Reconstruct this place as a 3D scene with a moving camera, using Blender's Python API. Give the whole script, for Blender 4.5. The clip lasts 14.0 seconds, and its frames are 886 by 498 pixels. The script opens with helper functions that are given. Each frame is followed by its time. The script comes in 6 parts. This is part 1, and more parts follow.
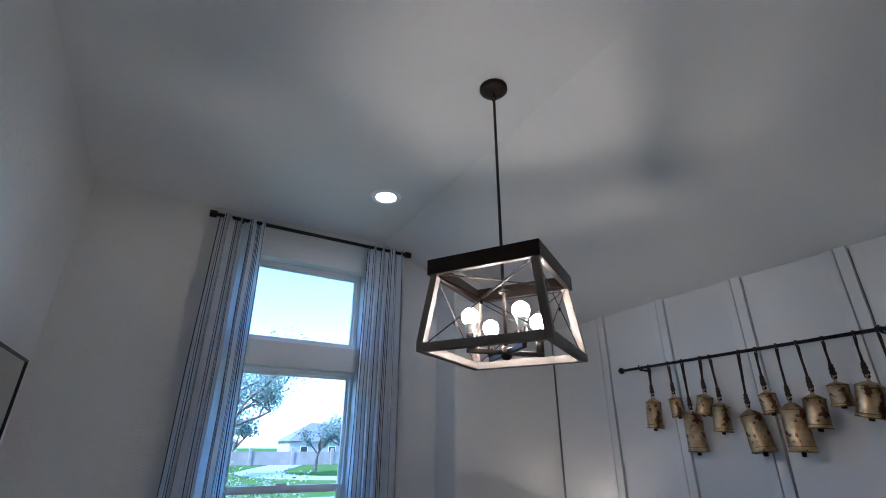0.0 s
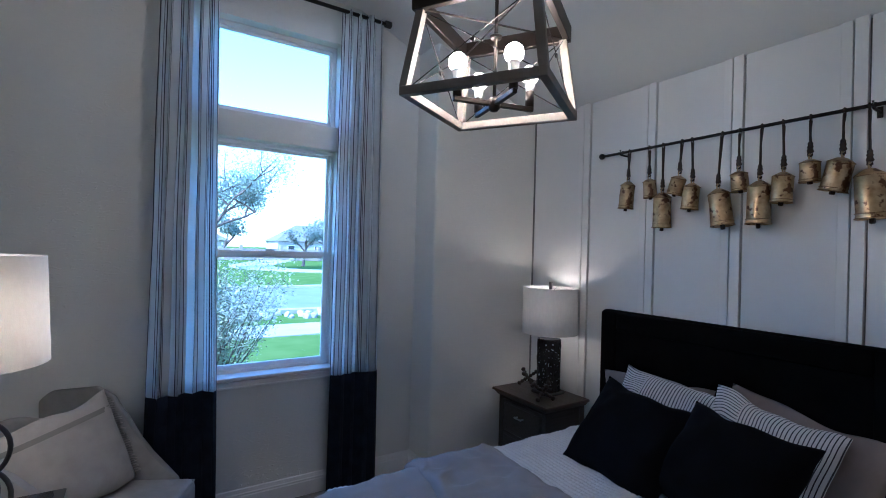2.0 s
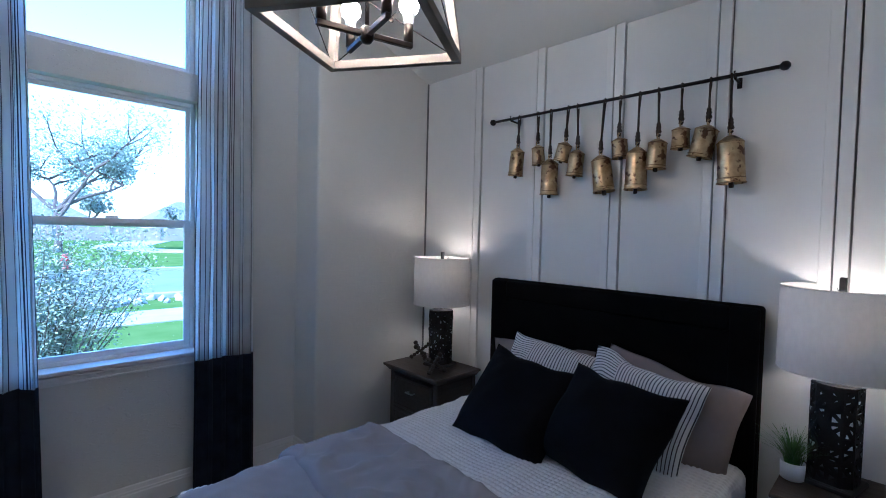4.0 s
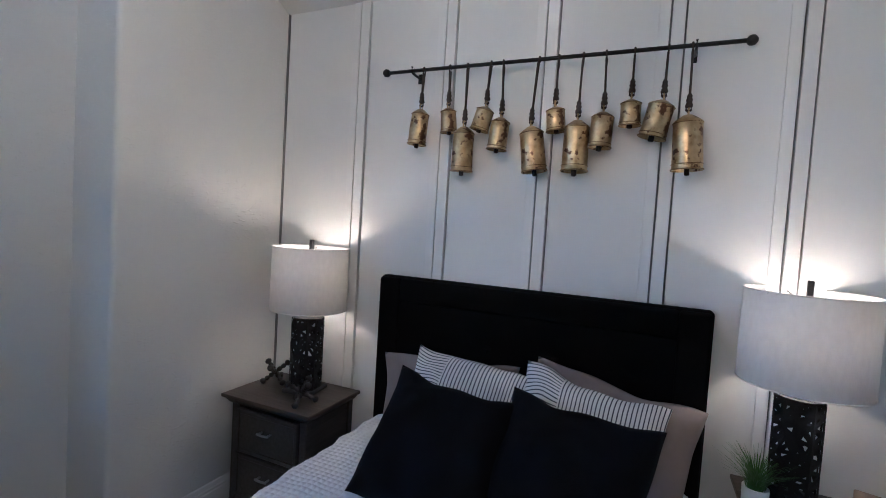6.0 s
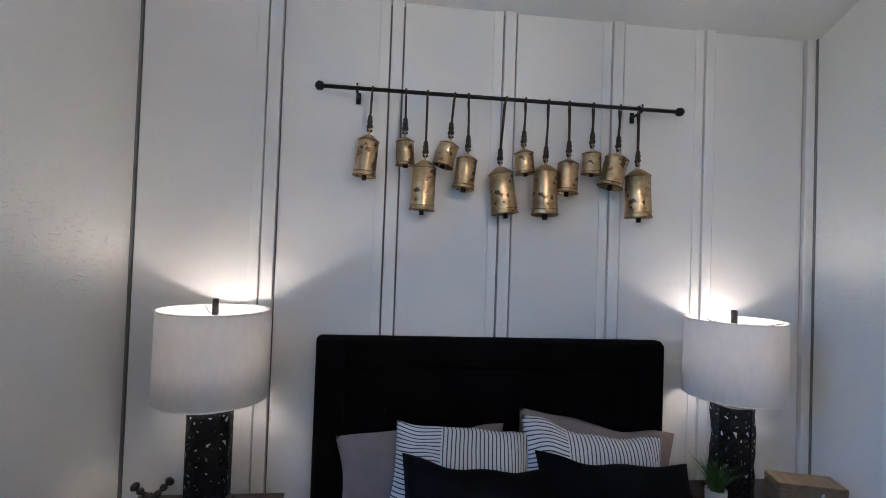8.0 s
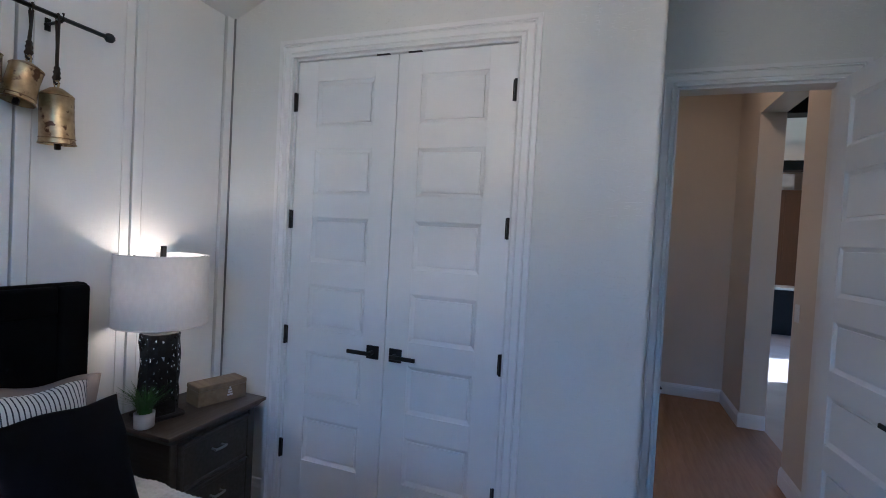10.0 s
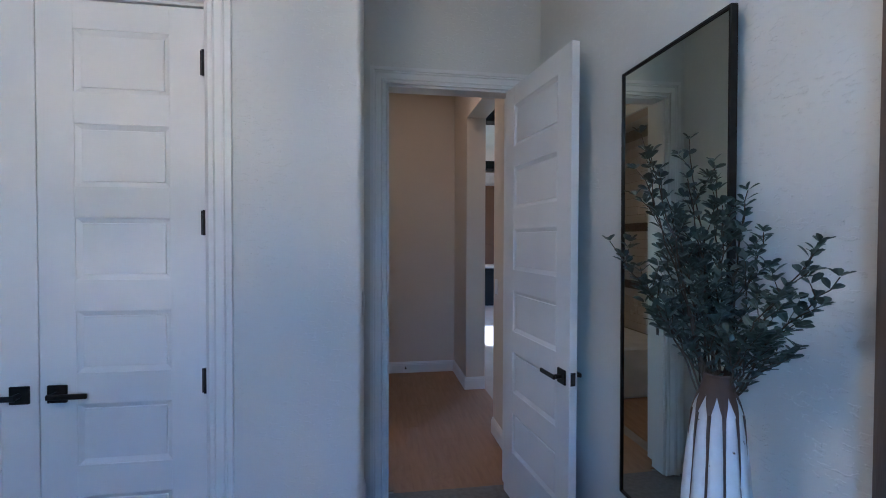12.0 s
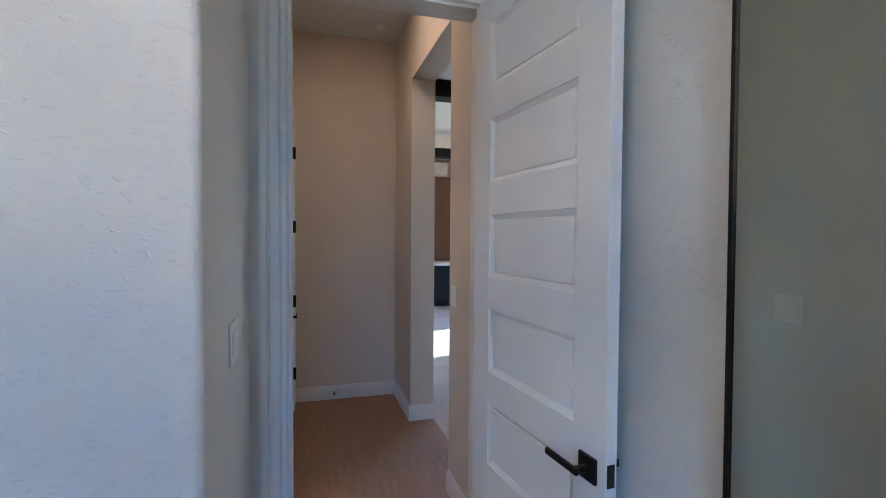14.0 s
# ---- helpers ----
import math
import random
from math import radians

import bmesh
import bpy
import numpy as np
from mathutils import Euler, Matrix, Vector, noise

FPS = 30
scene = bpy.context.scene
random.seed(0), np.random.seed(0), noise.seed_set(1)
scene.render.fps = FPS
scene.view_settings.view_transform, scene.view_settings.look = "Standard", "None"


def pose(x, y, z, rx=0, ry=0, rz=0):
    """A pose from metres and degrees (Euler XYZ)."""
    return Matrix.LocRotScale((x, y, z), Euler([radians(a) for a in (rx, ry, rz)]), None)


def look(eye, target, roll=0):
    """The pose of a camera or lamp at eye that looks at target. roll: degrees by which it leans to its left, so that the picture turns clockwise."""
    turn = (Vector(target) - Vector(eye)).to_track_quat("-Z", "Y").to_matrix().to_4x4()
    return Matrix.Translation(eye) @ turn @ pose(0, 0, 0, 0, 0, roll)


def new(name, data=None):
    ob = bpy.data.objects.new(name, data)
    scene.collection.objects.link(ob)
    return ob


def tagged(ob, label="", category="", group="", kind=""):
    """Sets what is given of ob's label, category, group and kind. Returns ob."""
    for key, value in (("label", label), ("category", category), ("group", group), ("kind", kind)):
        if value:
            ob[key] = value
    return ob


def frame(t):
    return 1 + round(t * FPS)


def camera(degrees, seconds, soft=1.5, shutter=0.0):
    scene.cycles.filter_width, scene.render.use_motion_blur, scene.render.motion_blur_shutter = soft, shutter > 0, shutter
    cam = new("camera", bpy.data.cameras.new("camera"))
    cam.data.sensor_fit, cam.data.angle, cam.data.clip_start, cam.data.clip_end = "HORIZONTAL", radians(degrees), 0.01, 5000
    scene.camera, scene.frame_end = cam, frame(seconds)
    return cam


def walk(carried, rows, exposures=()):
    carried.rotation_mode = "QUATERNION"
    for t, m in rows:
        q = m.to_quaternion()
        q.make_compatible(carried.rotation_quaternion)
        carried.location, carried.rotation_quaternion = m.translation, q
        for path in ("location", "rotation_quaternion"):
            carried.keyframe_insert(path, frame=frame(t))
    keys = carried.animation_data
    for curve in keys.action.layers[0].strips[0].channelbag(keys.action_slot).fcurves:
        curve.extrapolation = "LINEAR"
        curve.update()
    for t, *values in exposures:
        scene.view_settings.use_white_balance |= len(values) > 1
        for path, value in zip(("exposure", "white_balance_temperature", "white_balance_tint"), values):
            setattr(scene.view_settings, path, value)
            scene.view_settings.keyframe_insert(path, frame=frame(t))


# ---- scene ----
cam = camera(87.6, 14.0, soft=0.95)
PATH = [
    (0, (-0.002, -0.026, 1.815), (0.906, 1.571, 2.606), 0.3),
    (0.5, (0.027, -0.012, 1.779), (1.016, 1.616, 2.389), 0.2),
    (1, (0.025, 0.013, 1.74), (1.052, 1.675, 2.17), 0.5),
    (1.5, (0.033, 0.042, 1.682), (1.072, 1.738, 1.89), 1.4),
    (2, (0.042, 0.068, 1.629), (1.115, 1.756, 1.639), 1.6),
    (2.5, (0.069, 0.033, 1.619), (1.144, 1.72, 1.602), 3.3),
    (3, (0.068, 0.026, 1.617), (1.203, 1.673, 1.617), 2.8),
    (3.5, (0.111, 0.033, 1.589), (1.392, 1.568, 1.538), 2.2),
    (4, (0.219, 0.162, 1.562), (1.625, 1.583, 1.493), 1.4),
    (4.2, (0.291, 0.201, 1.561), (1.735, 1.583, 1.489), 1.7),
    (6.3, (0.579, 1.003, 1.535), (2.438, 1.734, 1.458), 3.8),
    (6.5, (0.591, 1.116, 1.551), (2.469, 1.802, 1.491), 3.9),
    (7, (0.557, 1.421, 1.61), (2.492, 1.925, 1.595), 2.6),
    (7.2, (0.581, 1.499, 1.627), (2.53, 1.949, 1.619), 2.3),
    (9.3, (0.711, 2.056, 1.571), (1.907, 0.453, 1.569), 2.0),
    (9.5, (0.691, 2.009, 1.571), (1.736, 0.304, 1.534), 2.4),
    (10, (0.579, 1.892, 1.544), (1.255, 0.011, 1.49), 3.1),
    (10.5, (0.512, 1.926, 1.532), (0.681, -0.065, 1.434), 2.0),
    (11, (0.495, 1.991, 1.528), (0.342, -0.003, 1.474), 1.4),
    (11.5, (0.461, 1.928, 1.53), (0.163, -0.049, 1.483), 0.6),
    (12, (0.367, 1.764, 1.531), (0.06, -0.212, 1.491), 0.2),
    (12.5, (0.282, 1.619, 1.531), (-0.106, -0.342, 1.48), -0.6),
    (13, (0.257, 1.433, 1.523), (-0.263, -0.499, 1.523), 1.4),
    (13.5, (0.266, 1.137, 1.542), (-0.31, -0.778, 1.517), -0.1),
    (14, (0.211, 0.81, 1.515), (-0.351, -1.108, 1.457), 0.4),
]
EXPOSURES = [(0.0, 2.5, 4380, 10), (2.0, 2.83, 4290, 10), (4.2, 2.97, 4320, 10), (6.5, 3.45, 4560, 10), (9.5, 3.18, 4540, 10), (11.0, 3.38, 4380, 10), (13.0, 3.76, 4460, 10), (14.0, 4.05, 4740, 10)]
walk(cam, [(t, look(eye, target, roll)) for t, eye, target, roll in PATH], EXPOSURES)

# ---- world, sun ----
world = bpy.data.worlds.new("sky")
scene.world = world
world.use_nodes = True
wn = world.node_tree.nodes
sky = wn.new("ShaderNodeTexSky")
sky.sky_type, sky.sun_disc = "NISHITA", False
sky.sun_elevation, sky.sun_rotation = radians(41), radians(251.6)
sky.ozone_density, sky.air_density, sky.dust_density = 3.0, 1.3, 1.0
tint = wn.new("ShaderNodeMixRGB")
tint.blend_type, tint.inputs[0].default_value, tint.inputs[2].default_value = "MULTIPLY", 1.0, (0.87, 1.0, 1.11, 1)
world.node_tree.links.new(sky.outputs[0], tint.inputs[1])
world.node_tree.links.new(tint.outputs[0], wn["Background"].inputs[0])
wn["Background"].inputs[1].default_value = 0.15
sun = new("sun", bpy.data.lights.new("sun", "SUN"))
sun.data.energy, sun.data.angle, sun.data.color = 2.0, radians(0.5), (1.0, 0.95, 0.88)
sun.matrix_world = look((-12, -4, 11), (0, 0, 0))

LAMP = (1.0, 0.68, 0.40)
BULB_PENDANT, BULB_TABLE, CAN_POWER = 26.0, 12.5, 9.0

# ---- materials ----


def mat(name, col, rough=0.6, metal=0.0, col2=None, scale=6.0, bump=0.0, bscale=60.0, detail=4.0, spread=(0.35, 0.65), spec=0.5, sheen=0.0, stretch=(1, 1, 1), wear=None, coat=0.0):
    """Two-scale noise between two colours, with a fine relief."""
    m = bpy.data.materials.new(name)
    m.use_nodes = True
    nt = m.node_tree
    n, l = nt.nodes, nt.links
    b = n["Principled BSDF"]
    b.inputs["Roughness"].default_value, b.inputs["Metallic"].default_value = rough, metal
    b.inputs["Specular IOR Level"].default_value = spec
    b.inputs["Sheen Weight"].default_value = sheen
    b.inputs["Coat Weight"].default_value = coat
    tc, mp = n.new("ShaderNodeTexCoord"), n.new("ShaderNodeMapping")
    mp.inputs["Scale"].default_value = stretch
    l.new(tc.outputs["Object"], mp.inputs[0])
    col2 = col2 or tuple(c * 0.86 for c in col)
    big, fine = n.new("ShaderNodeTexNoise"), n.new("ShaderNodeTexNoise")
    big.inputs["Scale"].default_value, big.inputs["Detail"].default_value = scale, detail
    fine.inputs["Scale"].default_value, fine.inputs["Detail"].default_value = bscale, 3.0
    for t in (big, fine):
        l.new(mp.outputs[0], t.inputs["Vector"])
    ramp = n.new("ShaderNodeValToRGB")
    ramp.color_ramp.elements[0].position, ramp.color_ramp.elements[1].position = spread
    ramp.color_ramp.elements[0].color, ramp.color_ramp.elements[1].color = (*col, 1), (*col2, 1)
    l.new(big.outputs["Fac"], ramp.inputs[0])
    out = ramp.outputs[0]
    if wear:
        wcol, at = wear
        r2 = n.new("ShaderNodeValToRGB")
        r2.color_ramp.elements[0].position, r2.color_ramp.elements[1].position = at, at + 0.06
        l.new(fine.outputs["Fac"], r2.inputs[0])
        mx = n.new("ShaderNodeMixRGB")
        l.new(r2.outputs[0], mx.inputs[0])
        l.new(out, mx.inputs[1])
        mx.inputs[2].default_value = (*wcol, 1)
        out = mx.outputs[0]
    l.new(out, b.inputs["Base Color"])
    rr = n.new("ShaderNodeMapRange")
    rr.inputs["To Min"].default_value, rr.inputs["To Max"].default_value = max(0.02, rough - 0.08), min(1, rough + 0.08)
    l.new(big.outputs["Fac"], rr.inputs[0])
    l.new(rr.outputs[0], b.inputs["Roughness"])
    if bump:
        bp = n.new("ShaderNodeBump")
        bp.inputs["Strength"].default_value, bp.inputs["Distance"].default_value = bump, 0.002
        l.new(fine.outputs["Fac"], bp.inputs["Height"])
        l.new(bp.outputs[0], b.inputs["Normal"])
    return m


def plaster(name, col, strength=0.5):
    """Painted drywall with a knocked-down skip-trowel texture."""
    m = mat(name, col, 0.62, col2=tuple(c * 0.97 for c in col), scale=2.0)
    nt = m.node_tree
    n, l = nt.nodes, nt.links
    tc = n.new("ShaderNodeTexCoord")
    a, c2, warp = n.new("ShaderNodeTexNoise"), n.new("ShaderNodeTexNoise"), n.new("ShaderNodeTexNoise")
    warp.inputs["Scale"].default_value = 9.0
    add = n.new("ShaderNodeMixRGB")
    add.blend_type, add.inputs[0].default_value = "ADD", 0.035
    l.new(tc.outputs["Object"], warp.inputs["Vector"])
    l.new(tc.outputs["Object"], add.inputs[1])
    l.new(warp.outputs["Color"], add.inputs[2])
    a.inputs["Scale"].default_value, a.inputs["Detail"].default_value, a.inputs["Roughness"].default_value = 50.0, 3.0, 0.5
    c2.inputs["Scale"].default_value, c2.inputs["Detail"].default_value = 140.0, 3.0
    mpg = n.new("ShaderNodeMapping")
    mpg.inputs["Scale"].default_value = (0.7, 0.7, 1.7)
    l.new(add.outputs[0], mpg.inputs[0])
    l.new(mpg.outputs[0], a.inputs["Vector"])
    l.new(tc.outputs["Object"], c2.inputs["Vector"])
    r = n.new("ShaderNodeValToRGB")
    r.color_ramp.elements[0].position, r.color_ramp.elements[1].position = 0.60, 0.625
    l.new(a.outputs["Fac"], r.inputs[0])
    mx = n.new("ShaderNodeMath")
    mx.operation, mx.inputs[1].default_value = "MULTIPLY_ADD", 0.12
    l.new(c2.outputs["Fac"], mx.inputs[0])
    l.new(r.outputs[0], mx.inputs[2])
    bp = n.new("ShaderNodeBump")
    bp.inputs["Strength"].default_value, bp.inputs["Distance"].default_value = strength, 0.003
    l.new(mx.outputs[0], bp.inputs["Height"])
    l.new(bp.outputs[0], n["Principled BSDF"].inputs["Normal"])
    return m


def glow(name, col, strength):
    m = bpy.data.materials.new(name)
    m.use_nodes = True
    b = m.node_tree.nodes["Principled BSDF"]
    b.inputs["Base Color"].default_value = (0.9, 0.9, 0.88, 1)
    b.inputs["Emission Color"].default_value = (*col, 1)
    b.inputs["Emission Strength"].default_value = strength
    return m


def glass(name, tint=(1, 1, 1)):
    m = bpy.data.materials.new(name)
    m.use_nodes = True
    b = m.node_tree.nodes["Principled BSDF"]
    b.inputs["Base Color"].default_value = (*tint, 1)
    b.inputs["Transmission Weight"].default_value, b.inputs["Roughness"].default_value, b.inputs["IOR"].default_value = 1.0, 0.0, 1.02
    return m


WALL = plaster("wall_paint", (0.66, 0.66, 0.635), 0.6)
HALLWALL = plaster("hall_paint", (0.64, 0.57, 0.48), 0.4)
CEIL = plaster("ceiling_paint", (0.66, 0.67, 0.655), 0.15)
TRIM = mat("trim_paint", (0.74, 0.74, 0.73), 0.38, col2=(0.70, 0.70, 0.69), scale=3, bump=0.08, bscale=90)
# dark backing colour deepens the shade of board gaps and corner lines
GAP = mat("grey_gap", (0.20, 0.20, 0.195), 0.9)
BOARD = mat("board_paint", (0.72, 0.72, 0.71), 0.5, col2=(0.69, 0.69, 0.68), scale=2, bump=0.1, bscale=70)
CARPET = mat("carpet", (0.20, 0.19, 0.18), 0.95, col2=(0.16, 0.152, 0.144), scale=35, bump=1.0, bscale=260)
BLACK = mat("black_metal", (0.012, 0.012, 0.013), 0.42, 0.7, col2=(0.025, 0.024, 0.023), scale=20, bump=0.1, bscale=200)

# ---- mesh helpers ----


def part(name, bm, material, parent=None, label="", smooth=False):
    me = bpy.data.meshes.new(name)
    bmesh.ops.recalc_face_normals(bm, faces=bm.faces)
    bm.to_mesh(me)
    bm.free()
    if smooth:
        for p in me.polygons:
            p.use_smooth = True
    me.materials.append(material)
    ob = new(name, me)
    ob.parent = parent
    if label:
        tagged(ob, label)
    return ob


def thing(name, label, category, group="", at=(0, 0, 0), rz=0, kind=""):
    ob = new(name)
    ob.empty_display_size = 0.05
    ob.matrix_basis = pose(*at, 0, 0, rz)
    return tagged(ob, label, category, group, kind)


def box(bm, x0, x1, y0, y1, z0, z1, bevel=0.0, seg=1, m=None):
    r = bmesh.ops.create_cube(bm, size=1.0)
    vs = r["verts"]
    for v in vs:
        v.co = Vector(((x0 + x1) / 2 + v.co.x * (x1 - x0), (y0 + y1) / 2 + v.co.y * (y1 - y0), (z0 + z1) / 2 + v.co.z * (z1 - z0)))
    if bevel:
        es = list({e for v in vs for e in v.link_edges})
        r = bmesh.ops.bevel(bm, geom=es, offset=bevel, segments=seg, affect="EDGES", profile=0.5, clamp_overlap=True)
        vs = r["verts"]
    if m:
        bmesh.ops.transform(bm, matrix=m, verts=list({v for v in vs}))
    return bm


def abox(*a, **k):
    return box(bmesh.new(), *a, **k)


def tube(bm, pts, r, n=10, closed=False, taper=None):
    """A round bar along points."""
    pts = [Vector(p) for p in pts]
    rings = []
    up = Vector((0, 0, 1))
    for i, p in enumerate(pts):
        a = pts[i - 1] if (i or closed) else p
        b = pts[(i + 1) % len(pts)] if (i < len(pts) - 1 or closed) else p
        d = (b - a).normalized()
        s = d.cross(up)
        if s.length < 0.05:
            s = d.cross(Vector((1, 0, 0)))
        s.normalize()
        u = s.cross(d)
        rr = taper[i] if taper else r
        rings.append([bm.verts.new(p + (s * math.cos(2 * math.pi * k / n) + u * math.sin(2 * math.pi * k / n)) * rr) for k in range(n)])
    m = len(rings)
    for i in range(m if closed else m - 1):
        q, w = rings[i], rings[(i + 1) % m]
        for k in range(n):
            bm.faces.new((q[k], q[(k + 1) % n], w[(k + 1) % n], w[k]))
    if not closed:
        bm.faces.new(rings[0]), bm.faces.new(rings[-1])
    return bm


def lathe(bm, prof, n=24, m=None, flute=0, depth=0.0):
    """Turn a profile of (radius, height) about z; ends with radius 0 close it."""
    rings = []
    for r, z in prof:
        if r < 1e-5:
            rings.append([bm.verts.new((0, 0, z))])
        else:
            rings.append([bm.verts.new(((r - depth * r * (0.5 + 0.5 * math.cos(flute * 2 * math.pi * k / n)) * (1 if flute else 0)) * math.cos(2 * math.pi * k / n), (r - depth * r * (0.5 + 0.5 * math.cos(flute * 2 * math.pi * k / n)) * (1 if flute else 0)) * math.sin(2 * math.pi * k / n), z)) for k in range(n)])
    for a, b in zip(rings, rings[1:]):
        for k in range(n):
            if len(a) == 1 and len(b) == 1:
                continue
            if len(a) == 1:
                bm.faces.new((a[0], b[(k + 1) % n], b[k]))
            elif len(b) == 1:
                bm.faces.new((a[k], a[(k + 1) % n], b[0]))
            else:
                bm.faces.new((a[k], a[(k + 1) % n], b[(k + 1) % n], b[k]))
    if m:
        bmesh.ops.transform(bm, matrix=m, verts=[v for r in rings for v in r])
    return bm


def plan(bm, pts, z0, z1):
    """A prism over a plan outline."""
    a, b = [bm.verts.new((x, y, z0)) for x, y in pts], [bm.verts.new((x, y, z1)) for x, y in pts]
    bm.faces.new(a[::-1]), bm.faces.new(b)
    for i in range(len(pts)):
        j = (i + 1) % len(pts)
        bm.faces.new((a[i], a[j], b[j], b[i]))
    return bm


def arc(cx, cy, r, a0, a1, n=6):
    return [(cx + r * math.cos(radians(a0 + (a1 - a0) * i / n)), cy + r * math.sin(radians(a0 + (a1 - a0) * i / n))) for i in range(n + 1)]


def structure(name, bm, material, label, smooth=False):
    return tagged(part(name, bm, material, None, "", smooth), label, "", "", "structure")


# ---- the room's shell ----
XL, XB, YC, YW, YP, YD = -0.65, 2.68, -0.19, 3.12, 2.84, -0.945
ZC, ZB = 3.30, 2.70
XS = 1.25
WX0, WX1, WZ0, WZ1 = 0.30, 1.112, 0.80, 3.02
CX0, CX1, DH = 1.008, 2.222, 2.455
JX0, JX1, JH = -0.472, 0.278, 2.43
XC = 0.41

structure("wall_bed", abox(XB, XB + 0.15, YC - 0.15, 3.3, 0, 3.5), GAP, "grey wall behind white panels and battens")
bm = bmesh.new()
for a in ((XL - 0.15, WX0, 0, 3.5), (WX1, 1.75, 0, 3.5), (WX0, WX1, 0, WZ0), (WX0, WX1, WZ1, 3.5)):
    box(bm, a[0], a[1], YW, YW + 0.18, a[2], a[3])
structure("wall_window", bm, WALL, "pale grey textured wall round a tall window")
structure("wall_pier", plan(bmesh.new(), arc(1.75, YP + 0.02, 0.02, 180, 270) + [(XB, YP), (XB, 3.3), (1.73, 3.3)], 0, 3.5), WALL, "pale grey wall with a rounded corner beside the window bay")
structure("wall_mirror", abox(XL - 0.15, XL, YD - 0.12, 3.3, 0, 3.5), WALL, "pale grey textured wall behind mirror and picture")
bm = bmesh.new()
plan(bm, [(CX0, YC), (XC + 0.02, YC)] + arc(XC + 0.02, YC - 0.02, 0.02, 90, 180) + [(XC, YD), (XC + 0.15, YD), (XC + 0.15, YC - 0.15), (CX0, YC - 0.15)], 0, 3.5)
box(bm, CX1, XB, YC - 0.15, YC, 0, 3.5)
box(bm, CX0, CX1, YC - 0.15, YC, DH, 3.5)
structure("wall_closet", bm, WALL, "pale grey textured wall round the closet doors")
bm = bmesh.new()
box(bm, XL - 0.15, JX0, YD - 0.12, YD, 0, 3.5)
box(bm, JX1, XC + 0.15, YD - 0.12, YD, 0, 3.5)
box(bm, JX0, JX1, YD - 0.12, YD, JH, 3.5)
structure("wall_door", bm, WALL, "pale grey wall round the open bedroom door")
structure("wall_closet_back", abox(XC + 0.15, XB + 0.15, YD - 0.1, YD, 0, 3.5), WALL, "plain wall at the back of the closet")
structure("floor", abox(XL - 0.15, XB + 0.15, YD - 0.06, 3.3, -0.12, 0), CARPET, "grey cut-pile carpet of the bedroom")
bm = bmesh.new()
sec = [(XL - 0.1, ZC), (XS, ZC), (XB + 0.1, ZB - 0.042), (XB + 0.1, 3.6), (XL - 0.1, 3.6)]
a = [bm.verts.new((x, YD - 0.1, z)) for x, z in sec]
b = [bm.verts.new((x, 3.25, z)) for x, z in sec]
bm.faces.new(a), bm.faces.new(b[::-1])
for i in range(5):
    bm.faces.new((a[i], b[i], b[(i + 1) % 5], a[(i + 1) % 5]))
structure("ceiling", bm, CEIL, "pale grey ceiling, flat and then sloping down to the bed wall")

# ---- baseboards ----


def baseboard(x0, y0, x1, y1, nx, ny, z=0.135, name="baseboard"):
    """A moulded board from one point of the wall line to another; n points into the room."""
    bm = bmesh.new()
    prof = [(0, 0), (0.016, 0), (0.016, 0.088), (0.013, 0.094), (0.013, 0.104), (0.009, 0.110), (0.006, z - 0.006), (0.002, z), (0, z)]
    r0 = [bm.verts.new((x0 + nx * d, y0 + ny * d, h)) for d, h in prof]
    r1 = [bm.verts.new((x1 + nx * d, y1 + ny * d, h)) for d, h in prof]
    for i in range(len(prof)):
        j = (i + 1) % len(prof)
        bm.faces.new((r0[i], r0[j], r1[j], r1[i]))
    bm.faces.new(r0), bm.faces.new(r1)
    return structure(name, bm, TRIM, "white moulded baseboard")


baseboard(XL, YW, 1.73, YW, 0, -1)
baseboard(1.73, YW, 1.73, YP + 0.01, -1, 0)
baseboard(1.72, YP, XB, YP, 0, -1)
baseboard(XL, YD, XL, YW, 1, 0)
baseboard(CX1 + 0.1, YC, XB, YC, 0, 1)
baseboard(XC - 0.01, YC, CX0 - 0.1, YC, 0, 1)
baseboard(XC, YC - 0.01, XC, YD, -1, 0)
baseboard(XB - 0.026, YC, XB - 0.026, YP, -1, 0)

# ---- panels and battens on the bed wall ----
LINES = ((2.334, 2.274), (1.829, 1.772), (1.334, 1.276), (0.830, 0.774), (0.381, 0.328))
G = 0.0078
edges = [YP - 0.010] + [v for pair in LINES for v in pair] + [YC + 0.060]
for k in range(0, len(edges), 2):
    y1, y0 = edges[k], edges[k + 1]
    structure("wall_panel", abox(XB - 0.016, XB - 0.0005, y0 + G / 2, y1 - G / 2, 0.0, ZB + 0.05, bevel=0.001), BOARD, "white painted wall panel between battens")
for y1, y0 in LINES:
    bt = thing("batten", "white painted vertical wall batten with shadow gaps", "batten", "battens on the bed wall", (XB, 0, 0), 0, "structure")
    part("face_board", abox(-0.026, -0.0005, y0 + G / 2, y1 - G / 2, 0.0, ZB + 0.05, bevel=0.0015), TRIM, bt)
    part("side_board", abox(-0.0215, -0.0162, y1 + G / 2, y1 + 0.045, 0.0, ZB + 0.05, bevel=0.001), TRIM, bt)
tagged(structure("edge_batten", abox(XB - 0.024, XB - 0.0005, YC + 0.001, YC + 0.054 - G / 2, 0.14, ZB + 0.05, bevel=0.0015), TRIM, "white painted edge batten in the wall's corner"), "", "batten")

